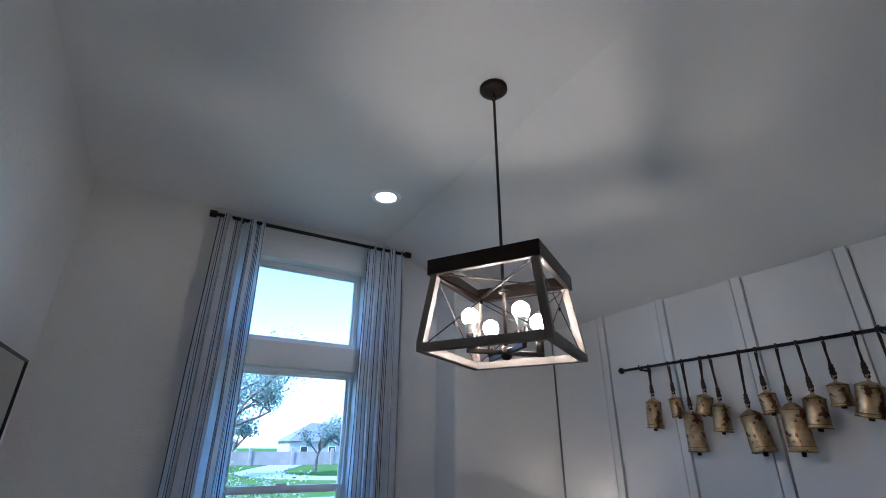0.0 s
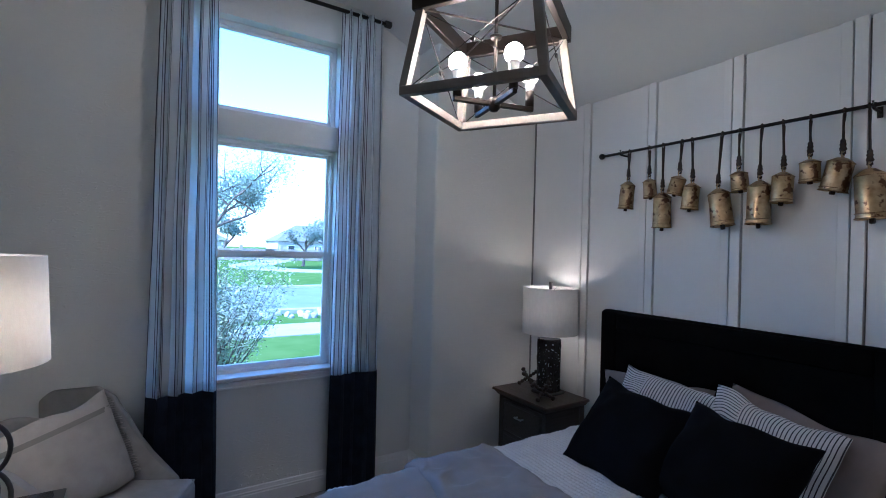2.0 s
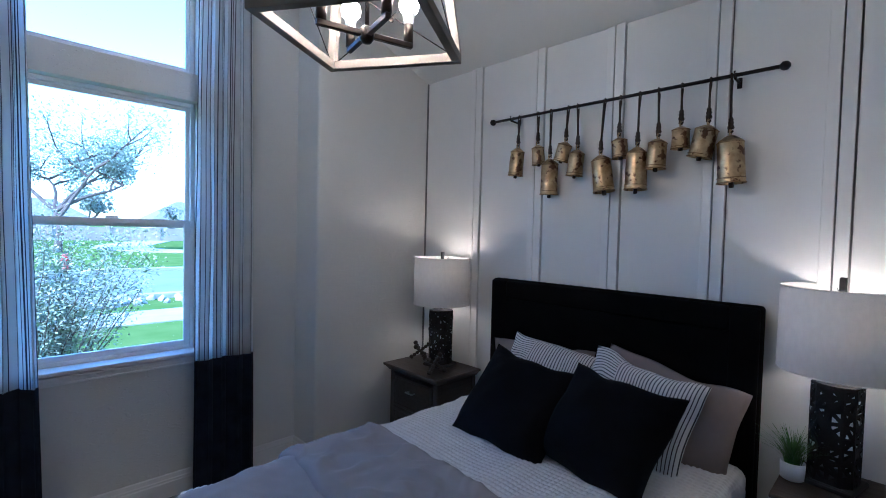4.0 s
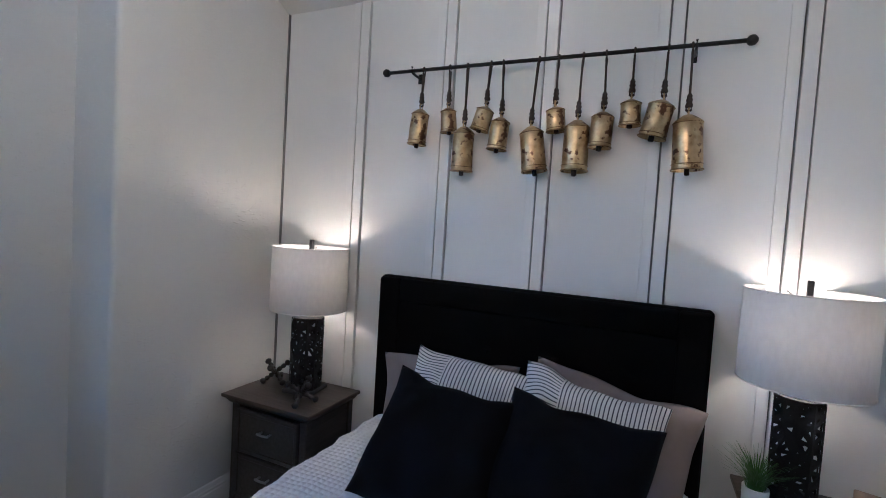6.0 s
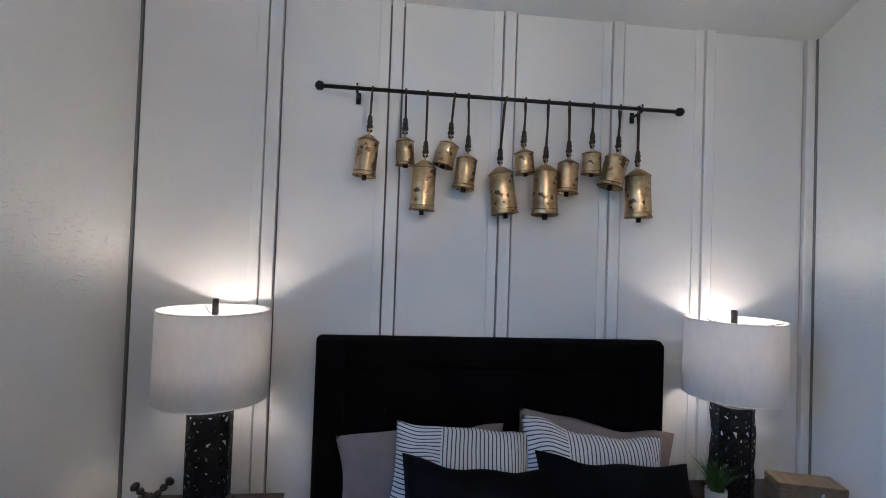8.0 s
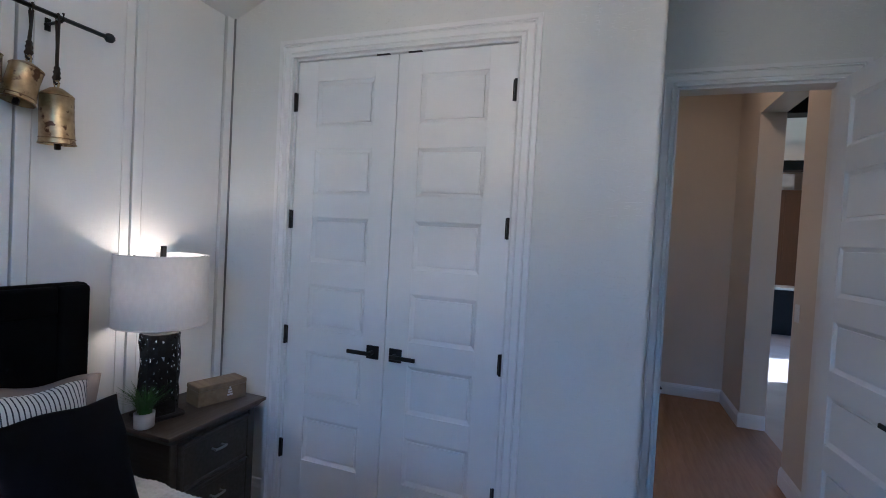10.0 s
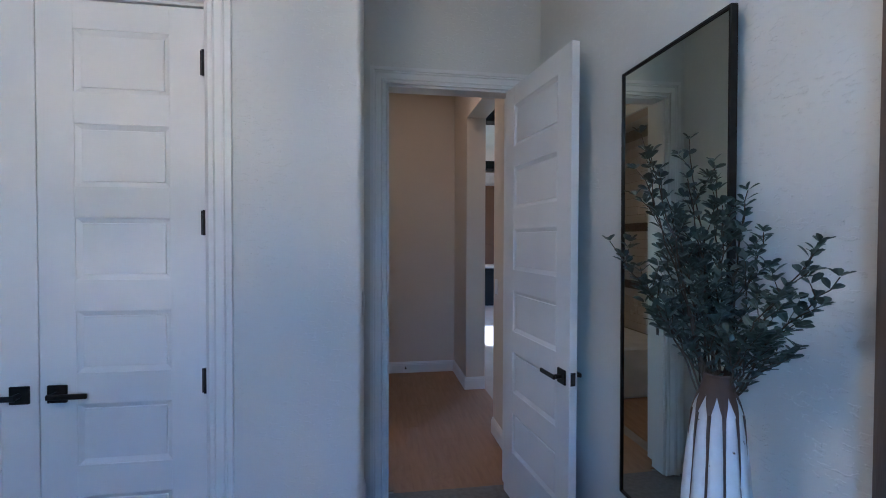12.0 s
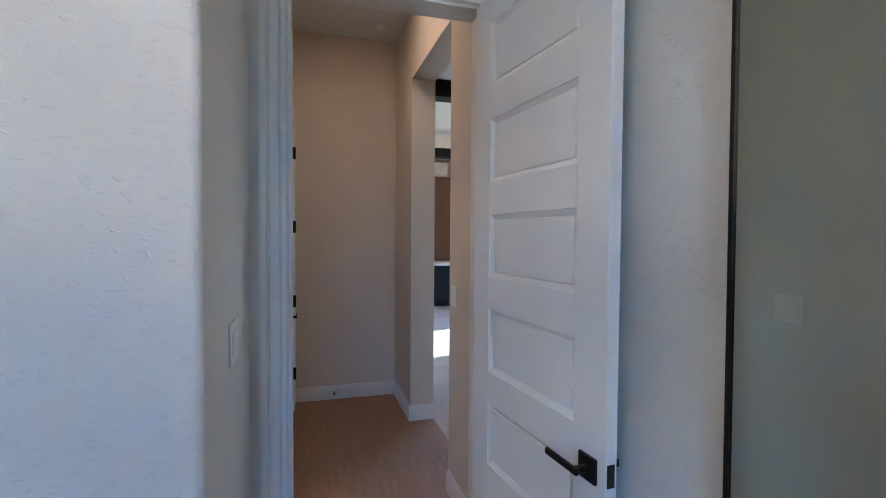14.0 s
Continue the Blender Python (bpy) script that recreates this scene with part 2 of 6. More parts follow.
# solid dark strips draw the shade line in both wall corners
structure("corner_shade_strip", abox(XB - 0.034, XB - 0.0245, YC + 0.0005, YC + 0.0065, 0.14, ZB + 0.03), GAP, "narrow dark strip standing for the shade beside the closet wall")
structure("corner_shade_strip", abox(XB - 0.021, XB - 0.0005, YP - 0.0085, YP - 0.0005, 0.14, ZB + 0.03), GAP, "narrow dark strip standing for the shade in the wall corner")

# ---- window ----
win = thing("window_1", "tall white vinyl window with transom and single-hung sash", "window", at=(0, YW, 0), kind="structure")
WHITE = mat("white_vinyl", (0.80, 0.81, 0.82), 0.35, col2=(0.76, 0.77, 0.78), scale=4)
PANE = glass("window_glass")


def frame4(name, x0, x1, y0, y1, z0, z1, w, material, parent, label=""):
    bm = bmesh.new()
    box(bm, x0, x0 + w, y0, y1, z0, z1, bevel=0.002)
    box(bm, x1 - w, x1, y0, y1, z0, z1, bevel=0.002)
    box(bm, x0 + w, x1 - w, y0, y1, z0, z0 + w, bevel=0.002)
    box(bm, x0 + w, x1 - w, y0, y1, z1 - w, z1, bevel=0.002)
    return part(name, bm, material, parent, label)


def pane(x0, x1, z0, z1, y, parent):
    ob = part("pane", abox(x0, x1, y, y + 0.004, z0, z1), PANE, parent)
    ob.visible_shadow = False
    return ob


f = frame4("transom_frame", WX0, WX1, 0.085, 0.14, 2.452, WZ1, 0.030, WHITE, win)
u = frame4("transom_bead", WX0 + 0.030, WX1 - 0.030, 0.098, 0.125, 2.482, WZ1 - 0.030, 0.016, WHITE, win)
pane(WX0 + 0.046, WX1 - 0.046, 2.498, WZ1 - 0.046, 0.110, u)
part("mullion", abox(WX0, WX1, 0.012, 0.17, 2.292, 2.452, bevel=0.004, seg=2), WALL, win, "wall-coloured band between transom and sash")
f = frame4("sash_frame", WX0, WX1, 0.085, 0.14, WZ0 + 0.03, 2.292, 0.022, WHITE, win)
u = frame4("upper_sash", WX0 + 0.022, WX1 - 0.022, 0.112, 0.135, 1.555, 2.27, 0.020, WHITE, win)
pane(WX0 + 0.042, WX1 - 0.042, 1.575, 2.25, 0.122, u)
u = frame4("lower_sash", WX0 + 0.022, WX1 - 0.022, 0.088, 0.111, 0.852, 1.600, 0.030, WHITE, win)
pane(WX0 + 0.052, WX1 - 0.052, 0.882, 1.570, 0.098, u)
part("sash_lock", abox((WX0 + WX1) / 2 - 0.03, (WX0 + WX1) / 2 + 0.03, 0.092, 0.110, 1.6005, 1.612, bevel=0.003), WHITE, u)
part("window_sill", abox(WX0 - 0.06, WX1 + 0.06, -0.030, 0.13, WZ0 + 0.008, WZ0 + 0.03, bevel=0.006, seg=2), TRIM, win)
bm = bmesh.new()
box(bm, WX0 - 0.04, WX1 + 0.04, -0.014, -0.0005, WZ0 - 0.030, WZ0 + 0.002, bevel=0.002)
box(bm, WX0 - 0.042, WX1 + 0.042, -0.022, -0.0005, WZ0 - 0.012, WZ0 + 0.003, bevel=0.004, seg=2)
box(bm, WX0 - 0.042, WX1 + 0.042, -0.020, -0.0005, WZ0 - 0.043, WZ0 - 0.029, bevel=0.004, seg=2)
part("apron", bm, TRIM, win, "moulded apron under the sill")

# ---- doors ----


def casing(x0, x1, zt, y, ny, name="door_casing"):
    """Fluted architrave on two sides and the head of an opening in a wall facing ny."""
    c = thing(name, "white fluted door casing round the opening", "casing", at=(0, y, 0), kind="structure")
    w = 0.095
    prof = [(0.0, 0.020), (0.020, 0.020), (0.024, 0.013), (0.030, 0.018), (0.036, 0.012), (0.062, 0.012), (0.068, 0.017), (0.074, 0.011), (0.088, 0.011), (0.095, 0.024)]

    def strip(p0, p1, side0, side1):
        bm = bmesh.new()
        r0, r1 = [], []
        for o, d in [(0.0, 0.0)] + prof + [(w, 0.0)]:
            o = w - o
            r0.append(bm.verts.new((p0[0] + side0[0] * o, ny * d, p0[1] + side0[1] * o)))
            r1.append(bm.verts.new((p1[0] + side1[0] * o, ny * d, p1[1] + side1[1] * o)))
        for i in range(len(r0) - 1):
            bm.faces.new((r0[i], r0[i + 1], r1[i + 1], r1[i]))
        bm.faces.new(r0), bm.faces.new(r1)
        return bm
    part("side_casing", strip((x0, 0), (x0, zt), (-1, 0), (-1, 1)), TRIM, c)
    part("side_casing", strip((x1, 0), (x1, zt), (1, 0), (1, 1)), TRIM, c)
    part("head_casing", strip((x0, zt), (x1, zt), (-1, 1), (1, 1)), TRIM, c)
    return c


def jamb(x0, x1, zt, y0, y1):
    bm = bmesh.new()
    t = 0.012
    box(bm, x0 - 0.001, x0 + t, y0, y1, 0, zt)
    box(bm, x1 - t, x1 + 0.001, y0, y1, 0, zt)
    box(bm, x0 + t, x1 - t, y0, y1, zt - t, zt + 0.001)
    return structure("door_jamb", bm, TRIM, "white painted door lining")


def leaf(parent, w, h, x_hinge, sgn, n=6, both=True):
    """A six-panel slab in the parent's xz plane, its face towards +y; from x_hinge it runs sgn along x."""
    th, rec, sti, top, bot, gap = 0.038, 0.0150, 0.127, 0.108, 0.282, 0.12
    X = lambda u: x_hinge + sgn * u
    lo = lambda a, b: (min(X(a), X(b)), max(X(a), X(b)))
    ph = (h - top - bot - gap * (n - 1)) / n
    part("core", abox(*lo(sti, w - sti), rec + 0.002, th - rec - 0.002, 0.02, h - 0.02), TRIM, parent)
    for a, b in ((0, sti), (w - sti, w)):
        part("stile", abox(*lo(a, b), 0, th, 0, h, bevel=0.0015), TRIM, parent)
    zs, z = [], bot
    for i in range(n):
        zs.append((z, z + ph))
        z += ph + gap
    rails = [(0, bot)] + [(zs[i][1], zs[i + 1][0]) for i in range(n - 1)] + [(zs[-1][1], h)]
    for a, b in rails:
        part("rail", abox(*lo(sti, w - sti), 0.0004, th - 0.0004, a, b), TRIM, parent)
    for z0, z1 in zs:
        bm = bmesh.new()
        for side, face in (((1, th),) if not both else ((1, th), (-1, 0))):
            x0, x1 = lo(sti, w - sti)
            y_lo, y_hi = face - side * rec, face - side * 0.0006
            q = [(0, y_hi), (0.0008, face - side * 0.0045), (0.004, face - side * 0.006), (0.018, face - side * 0.014), (0.020, y_lo), (0.0225, face - side * 0.0085)]
            rings = [[bm.verts.new((xx, y, zz)) for xx, zz in ((x0 + i, z0 + i), (x1 - i, z0 + i), (x1 - i, z1 - i), (x0 + i, z1 - i))] for i, y in q]
            for r0, r1 in zip(rings, rings[1:]):
                for k in range(4):
                    bm.faces.new((r0[k], r0[(k + 1) % 4], r1[(k + 1) % 4], r1[k]))
            bm.faces.new(rings[-1])
        part("panel", bm, TRIM, parent)
    return th


def lever(parent, x, z, y, sgn, ny=1):
    """A square rose with a flat lever pointing sgn along x."""
    r = part("handle", abox(x - 0.034, x + 0.034, *sorted((y, y + ny * 0.010)), z - 0.034, z + 0.034, bevel=0.002), BLACK, parent, "matt black square lever handle")
    bm = tube(bmesh.new(), [(x, y + ny * 0.008, z), (x, y + ny * 0.05, z)], 0.011)
    box(bm, *sorted((x - sgn * 0.014, x + sgn * 0.125)), *sorted((y + ny * 0.042, y + ny * 0.054)), z - 0.010, z + 0.010, bevel=0.003)
    part("lever", bm, BLACK, r)


def hinge(parent, x, y, z, ny=1):
    bm = tube(bmesh.new(), [(x, y + ny * 0.006, z - 0.05), (x, y + ny * 0.006, z + 0.05)], 0.0075, 8)
    box(bm, x - 0.014, x + 0.014, *sorted((y, y + ny * 0.003)), z - 0.048, z + 0.048)
    part("hinge", bm, BLACK, parent, "matt black butt hinge")


casing(CX0, CX1, DH, YC, 1)
jamb(CX0, CX1, DH, YC - 0.15, YC - 0.001)
LW = (CX1 - CX0 - 0.03) / 2
for k, (xh, s) in enumerate(((CX0 + 0.013, 1), (CX1 - 0.013, -1))):
    d = thing("closet_door", "white six-panel closet door, closed", "door", "pair of closet doors", (0, YC - 0.046, 0.012), 0, "structure")
    th = leaf(d, LW, 2.425, xh, s, both=False)
    for z in (2.21, 1.583, 0.956, 0.33):
        hinge(d, xh - s * 0.004, th + 0.008, z)
    lever(d, xh + s * (LW - 0.062), 0.925, th, -s)
    part("roller_catch", abox(*sorted((xh + s * (LW - 0.12), xh + s * (LW - 0.05))), th - 0.01, th + 0.006, 2.4245, 2.432), BLACK, d)
casing(JX0, JX1, JH, YD, 1)
jamb(JX0, JX1, JH, YD - 0.12, YD - 0.001)
d = thing("bedroom_door", "white six-panel bedroom door, standing open", "door", "", (-0.430, YD + 0.014, 0.012), 95.8, "structure")
th = leaf(d, 0.76, 2.40, 0.0, 1)
lever(d, 0.70, 0.895, 0.0, -1, -1)
lever(d, 0.70, 0.895, th, -1, 1)
part("latch_plate", abox(0.7585, 0.7615, 0.006, 0.030, 0.865, 0.925), BLACK, d)
for z in (2.2, 1.58, 0.95, 0.33):
    hinge(d, 0.0, th, z, 1)
part("strike_plate", abox(JX1 - 0.0125, JX1 - 0.0105, YD - 0.075, YD - 0.045, 0.90, 0.97), BLACK, bpy.data.objects["door_jamb.001"])

# ---- materials of the things ----
NAVY = mat("navy_cloth", (0.010, 0.014, 0.030), 0.9, col2=(0.006, 0.008, 0.018), scale=12, bump=0.5, bscale=500, spec=0.2)
VELVET = mat("black_velvet", (0.0012, 0.0014, 0.0026), 0.95, col2=(0.0028, 0.0031, 0.006), scale=8, bump=0.5, bscale=300, spec=0.1)
UPHOL = mat("black_upholstery", (0.0035, 0.0034, 0.004), 0.9, col2=(0.0025, 0.0025, 0.003), scale=6, bump=0.5, bscale=500, spec=0.06)
TAUPE = mat("taupe_cotton", (0.225, 0.188, 0.172), 0.9, col2=(0.195, 0.162, 0.15), scale=9, bump=0.4, bscale=420)
DUVET = mat("grey_cotton", (0.245, 0.238, 0.245), 0.85, col2=(0.215, 0.208, 0.215), scale=5, bump=0.35, bscale=380, sheen=0.1)
NIGHT = mat("grey_stained_wood", (0.046, 0.040, 0.035), 0.5, col2=(0.030, 0.026, 0.023), scale=5, bump=0.25, bscale=40, stretch=(1, 12, 12))
NIGHTTOP = mat("brown_stained_top", (0.052, 0.040, 0.034), 0.42, col2=(0.036, 0.027, 0.023), scale=5, bump=0.2, bscale=40, stretch=(12, 1, 12))
IRON = mat("dark_cast_iron", (0.018, 0.018, 0.021), 0.6, 0.3, col2=(0.030, 0.029, 0.030), scale=25, bump=0.5, bscale=120)
BEADWOOD = mat("dark_bead_wood", (0.014, 0.010, 0.009), 0.5, col2=(0.009, 0.007, 0.006), scale=20, bump=0.2, bscale=80)
BRASS = mat("aged_brass", (0.56, 0.43, 0.245), 0.40, 1.0, col2=(0.33, 0.23, 0.12), scale=24, bump=1.0, bscale=26, detail=6.0, wear=((0.12, 0.065, 0.038), 0.56))
BRASSEDGE = mat("dark_brass_edge", (0.30, 0.20, 0.095), 0.40, 1.0, col2=(0.15, 0.09, 0.045), scale=20, bump=0.5, bscale=60)
ROPE = mat("brown_leather_cord", (0.045, 0.032, 0.025), 0.85, col2=(0.03, 0.021, 0.017), scale=30, bump=0.5, bscale=200)
PENDWOOD = mat("weathered_grey_wood", (0.235, 0.21, 0.18), 0.65, col2=(0.165, 0.148, 0.128), scale=6, bump=0.4, bscale=50, stretch=(1, 1, 1))
POTWHITE = mat("white_ceramic", (0.72, 0.73, 0.74), 0.4)
GRASSG = mat("green_blades", (0.035, 0.10, 0.018), 0.55, col2=(0.06, 0.15, 0.03), scale=30)
BOXWOOD = mat("light_wood_box", (0.205, 0.150, 0.088), 0.6, col2=(0.155, 0.112, 0.066), scale=4, bump=0.3, bscale=45, stretch=(1, 9, 9))
EMBLEM = mat("silver_emblem", (0.62, 0.61, 0.60), 0.4, 0.2)
VASEWHITE = mat("white_washed_clay", (0.70, 0.71, 0.73), 0.65, col2=(0.58, 0.59, 0.61), scale=14, bump=0.4, bscale=60, wear=((0.12, 0.09, 0.07), 0.70))
VASEDARK = mat("brown_wood_neck", (0.070, 0.040, 0.028), 0.6, col2=(0.045, 0.026, 0.018), scale=12, bump=0.4, bscale=60)
LEAF = mat("dusty_green_leaf", (0.040, 0.064, 0.054), 0.5, col2=(0.066, 0.095, 0.078), scale=18, bump=0.1)
TWIG = mat("brown_twig", (0.06, 0.045, 0.03), 0.8)
ARTWOOD = mat("brown_frame_wood", (0.105, 0.075, 0.055), 0.6, col2=(0.075, 0.052, 0.038), scale=5, bump=0.3, bscale=50, stretch=(10, 10, 1))
PAPER = mat("white_paper", (0.76, 0.75, 0.72), 0.8, bump=0.2, bscale=300)
INK = mat("black_ink", (0.012, 0.012, 0.012), 0.7)
CHAIRFAB = mat("pale_linen", (0.27, 0.262, 0.25), 0.92, col2=(0.235, 0.228, 0.218), scale=14, bump=0.6, bscale=420)
CREAM = mat("cream_linen", (0.36, 0.342, 0.315), 0.92, col2=(0.32, 0.304, 0.28), scale=14, bump=0.6, bscale=380)
DARKTOP = mat("black_lacquer", (0.012, 0.012, 0.014), 0.28, col2=(0.018, 0.018, 0.020), scale=8)
PULL = mat("pewter_pull", (0.45, 0.43, 0.40), 0.32, 1.0)
SOCKET = mat("dark_bronze", (0.030, 0.024, 0.020), 0.4, 0.8)
MIRROR = bpy.data.materials.new("mirror_glass")
MIRROR.use_nodes = True
MB = MIRROR.node_tree.nodes["Principled BSDF"]
MB.inputs["Metallic"].default_value, MB.inputs["Roughness"].default_value, MB.inputs["Base Color"].default_value = 1.0, 0.015, (0.66, 0.685, 0.60, 1)


def striped(name, base, ink, nu, width, split=None, rough=0.9, extra=()):
    """Cloth with woven lines along uv; left of split the lines run the other way."""
    m = mat(name, base, rough, col2=tuple(c * 0.93 for c in base), scale=9, bump=0.4, bscale=420)
    nt = m.node_tree
    n, l = nt.nodes, nt.links
    b = n["Principled BSDF"]
    uv, sep = n.new("ShaderNodeUVMap"), n.new("ShaderNodeSeparateXYZ")
    uv.uv_map = "UVMap"
    l.new(uv.outputs[0], sep.inputs[0])

    def math_(op, a, v):
        x = n.new("ShaderNodeMath")
        x.operation = op
        l.new(a, x.inputs[0])
        if isinstance(v, (int, float)):
            x.inputs[1].default_value = v
        else:
            l.new(v, x.inputs[1])
        return x.outputs[0]

    def lines(src, rate, w, off):
        return math_("LESS_THAN", math_("FRACT", math_("ADD", math_("MULTIPLY", src, rate), off), 0.0), w)
    f = lines(sep.outputs[0], nu, width, 0.0)
    for rate, w, off in extra:
        f = math_("MAXIMUM", f, lines(sep.outputs[0], rate, w, off))
    if split is not None:
        g = lines(sep.outputs[1], nu, width, 0.0)
        s = math_("LESS_THAN", sep.outputs[0], split)
        mx = n.new("ShaderNodeMix")
        l.new(s, mx.inputs[0]), l.new(f, mx.inputs[2]), l.new(g, mx.inputs[3])
        f = mx.outputs[0]
    c = n.new("ShaderNodeMixRGB")
    old = b.inputs["Base Color"].links[0].from_socket
    l.new(f, c.inputs[0]), l.new(old, c.inputs[1])
    c.inputs[2].default_value = (*ink, 1)
    l.new(c.outputs[0], b.inputs["Base Color"])
    return m


STRIPE = striped("striped_ticking", (0.62, 0.61, 0.595), (0.03, 0.033, 0.05), 68.0, 0.28, 0.17)
CURTAIN0 = striped("striped_curtain", (0.86, 0.86, 0.87), (0.045, 0.05, 0.075), 5.0, 0.016, None, 0.85, tuple((5.0, w, o) for o, w in ((0.045, 0.012), (0.09, 0.022), (0.30, 0.014), (0.345, 0.024), (0.39, 0.012), (0.52, 0.014), (0.63, 0.020), (0.675, 0.012), (0.83, 0.016))))


def sheer(m, col, k):
    """Let some light pass through a cloth."""
    n, l = m.node_tree.nodes, m.node_tree.links
    tr, mx = n.new("ShaderNodeBsdfTranslucent"), n.new("ShaderNodeMixShader")
    tr.inputs[0].default_value = (*col, 1)
    mx.inputs[0].default_value = k
    tint = n.new("ShaderNodeMixRGB")
    tint.blend_type, tint.inputs[0].default_value, tint.inputs[2].default_value = "MULTIPLY", 1.0, (*col, 1)
    l.new(n["Principled BSDF"].inputs["Base Color"].links[0].from_socket, tint.inputs[1])
    l.new(tint.outputs[0], tr.inputs[0])
    l.new(n["Principled BSDF"].outputs[0], mx.inputs[1]), l.new(tr.outputs[0], mx.inputs[2])
    l.new(mx.outputs[0], n["Material Output"].inputs[0])
    return m


CURTAIN = sheer(CURTAIN0, (0.97, 0.99, 1.0), 0.68)


def linen_shade(name, k=0.17):
    m = mat(name, (0.74, 0.73, 0.71), 0.9, col2=(0.69, 0.68, 0.66), scale=55, bump=0.4, bscale=300, stretch=(1, 1, 0.5))
    n, l = m.node_tree.nodes, m.node_tree.links
    tr, mx = n.new("ShaderNodeBsdfTranslucent"), n.new("ShaderNodeMixShader")
    tr.inputs[0].default_value = (0.78, 0.75, 0.71, 1)
    mx.inputs[0].default_value = k
    l.new(n["Principled BSDF"].outputs[0], mx.inputs[1]), l.new(tr.outputs[0], mx.inputs[2])
    l.new(mx.outputs[0], n["Material Output"].inputs[0])
    return m


SHADE = linen_shade("linen_shade", 0.20)
SHADE2 = linen_shade("thin_linen_shade", 0.36)
BULB = glow("lit_bulb", LAMP, BULB_PENDANT)
BULB2 = glow("lit_table_bulb", LAMP, BULB_TABLE)
BULB3 = glow("lit_side_bulb", LAMP, 24.0)


def sheet(fn, nu, nv, uvs=None):
    """A grid surface from fn(i/nu, j/nv)."""
    bm = bmesh.new()
    g = [[bm.verts.new(fn(i / nu, j / nv)) for j in range(nv + 1)] for i in range(nu + 1)]
    lay = bm.loops.layers.uv.new("UVMap") if uvs else None
    for i in range(nu):
        for j in range(nv):
            f = bm.faces.new((g[i][j], g[i + 1][j], g[i + 1][j + 1], g[i][j + 1]))
            if lay:
                for lp, (a, b) in zip(f.loops, ((i, j), (i + 1, j), (i + 1, j + 1), (i, j + 1))):
                    lp[lay].uv = uvs(a / nu, b / nv)
    return bm


def thick(ob, t, sub=0):
    s = ob.modifiers.new("thickness", "SOLIDIFY")
    s.thickness, s.offset = t, 0
    if sub:
        q = ob.modifiers.new("smooth", "SUBSURF")
        q.levels = q.render_levels = sub
    return ob


# ---- bed ----
bed = thing("bed", "bed with a tall black upholstered headboard", "bed", at=(0, 0, 0))
hb = part("headboard", abox(2.585, 2.648, 0.592, 2.082, 0.12, 1.278, bevel=0.018, seg=3), UPHOL, bed, "black upholstered tufted headboard", True)
bm = bmesh.new()
for a in ((0.600, 0.715, 0.35, 1.27), (1.959, 2.074, 0.35, 1.27)):
    box(bm, 2.562, 2.60, a[0], a[1], a[2], a[3], bevel=0.014, seg=3)
box(bm, 2.562, 2.60, 0.716, 1.958, 1.155, 1.27, bevel=0.014, seg=3)
part("border", bm, UPHOL, hb, "", True)


def tuft(u, v):
    y, z = 0.716 + u * 1.242, 0.45 + v * 0.704
    d = 0.0
    for k in range(4):
        for q in (0.70, 0.98):
            d += 0.017 * math.exp(-(((y - 0.87 - k * 0.31) / 0.05) ** 2 + ((z - q) / 0.05) ** 2))
    return (2.572 + d, y, z)


part("tufted_panel", sheet(tuft, 60, 34), UPHOL, hb, "", True)
for k in range(4):
    for q in (0.70, 0.98):
        part("button", lathe(bmesh.new(), [(0, 0.006), (0.009, 0.004), (0.012, 0), (0, -0.002)], 10, pose(2.588, 0.87 + k * 0.31, q, 0, -90, 0)), UPHOL, hb, "", True)
part("mattress", abox(0.70, 2.56, 0.635, 2.04, 0.30, 0.545, bevel=0.05, seg=3), CREAM, bed, "", True)
part("bed_base", abox(0.71, 2.56, 0.65, 2.03, 0.10, 0.298, bevel=0.01), UPHOL, bed)
for x in (0.78, 2.45):
    for y in (0.72, 1.96):
        part("leg", abox(x - 0.03, x + 0.03, y - 0.03, y + 0.03, 0, 0.099), BLACK, bed)


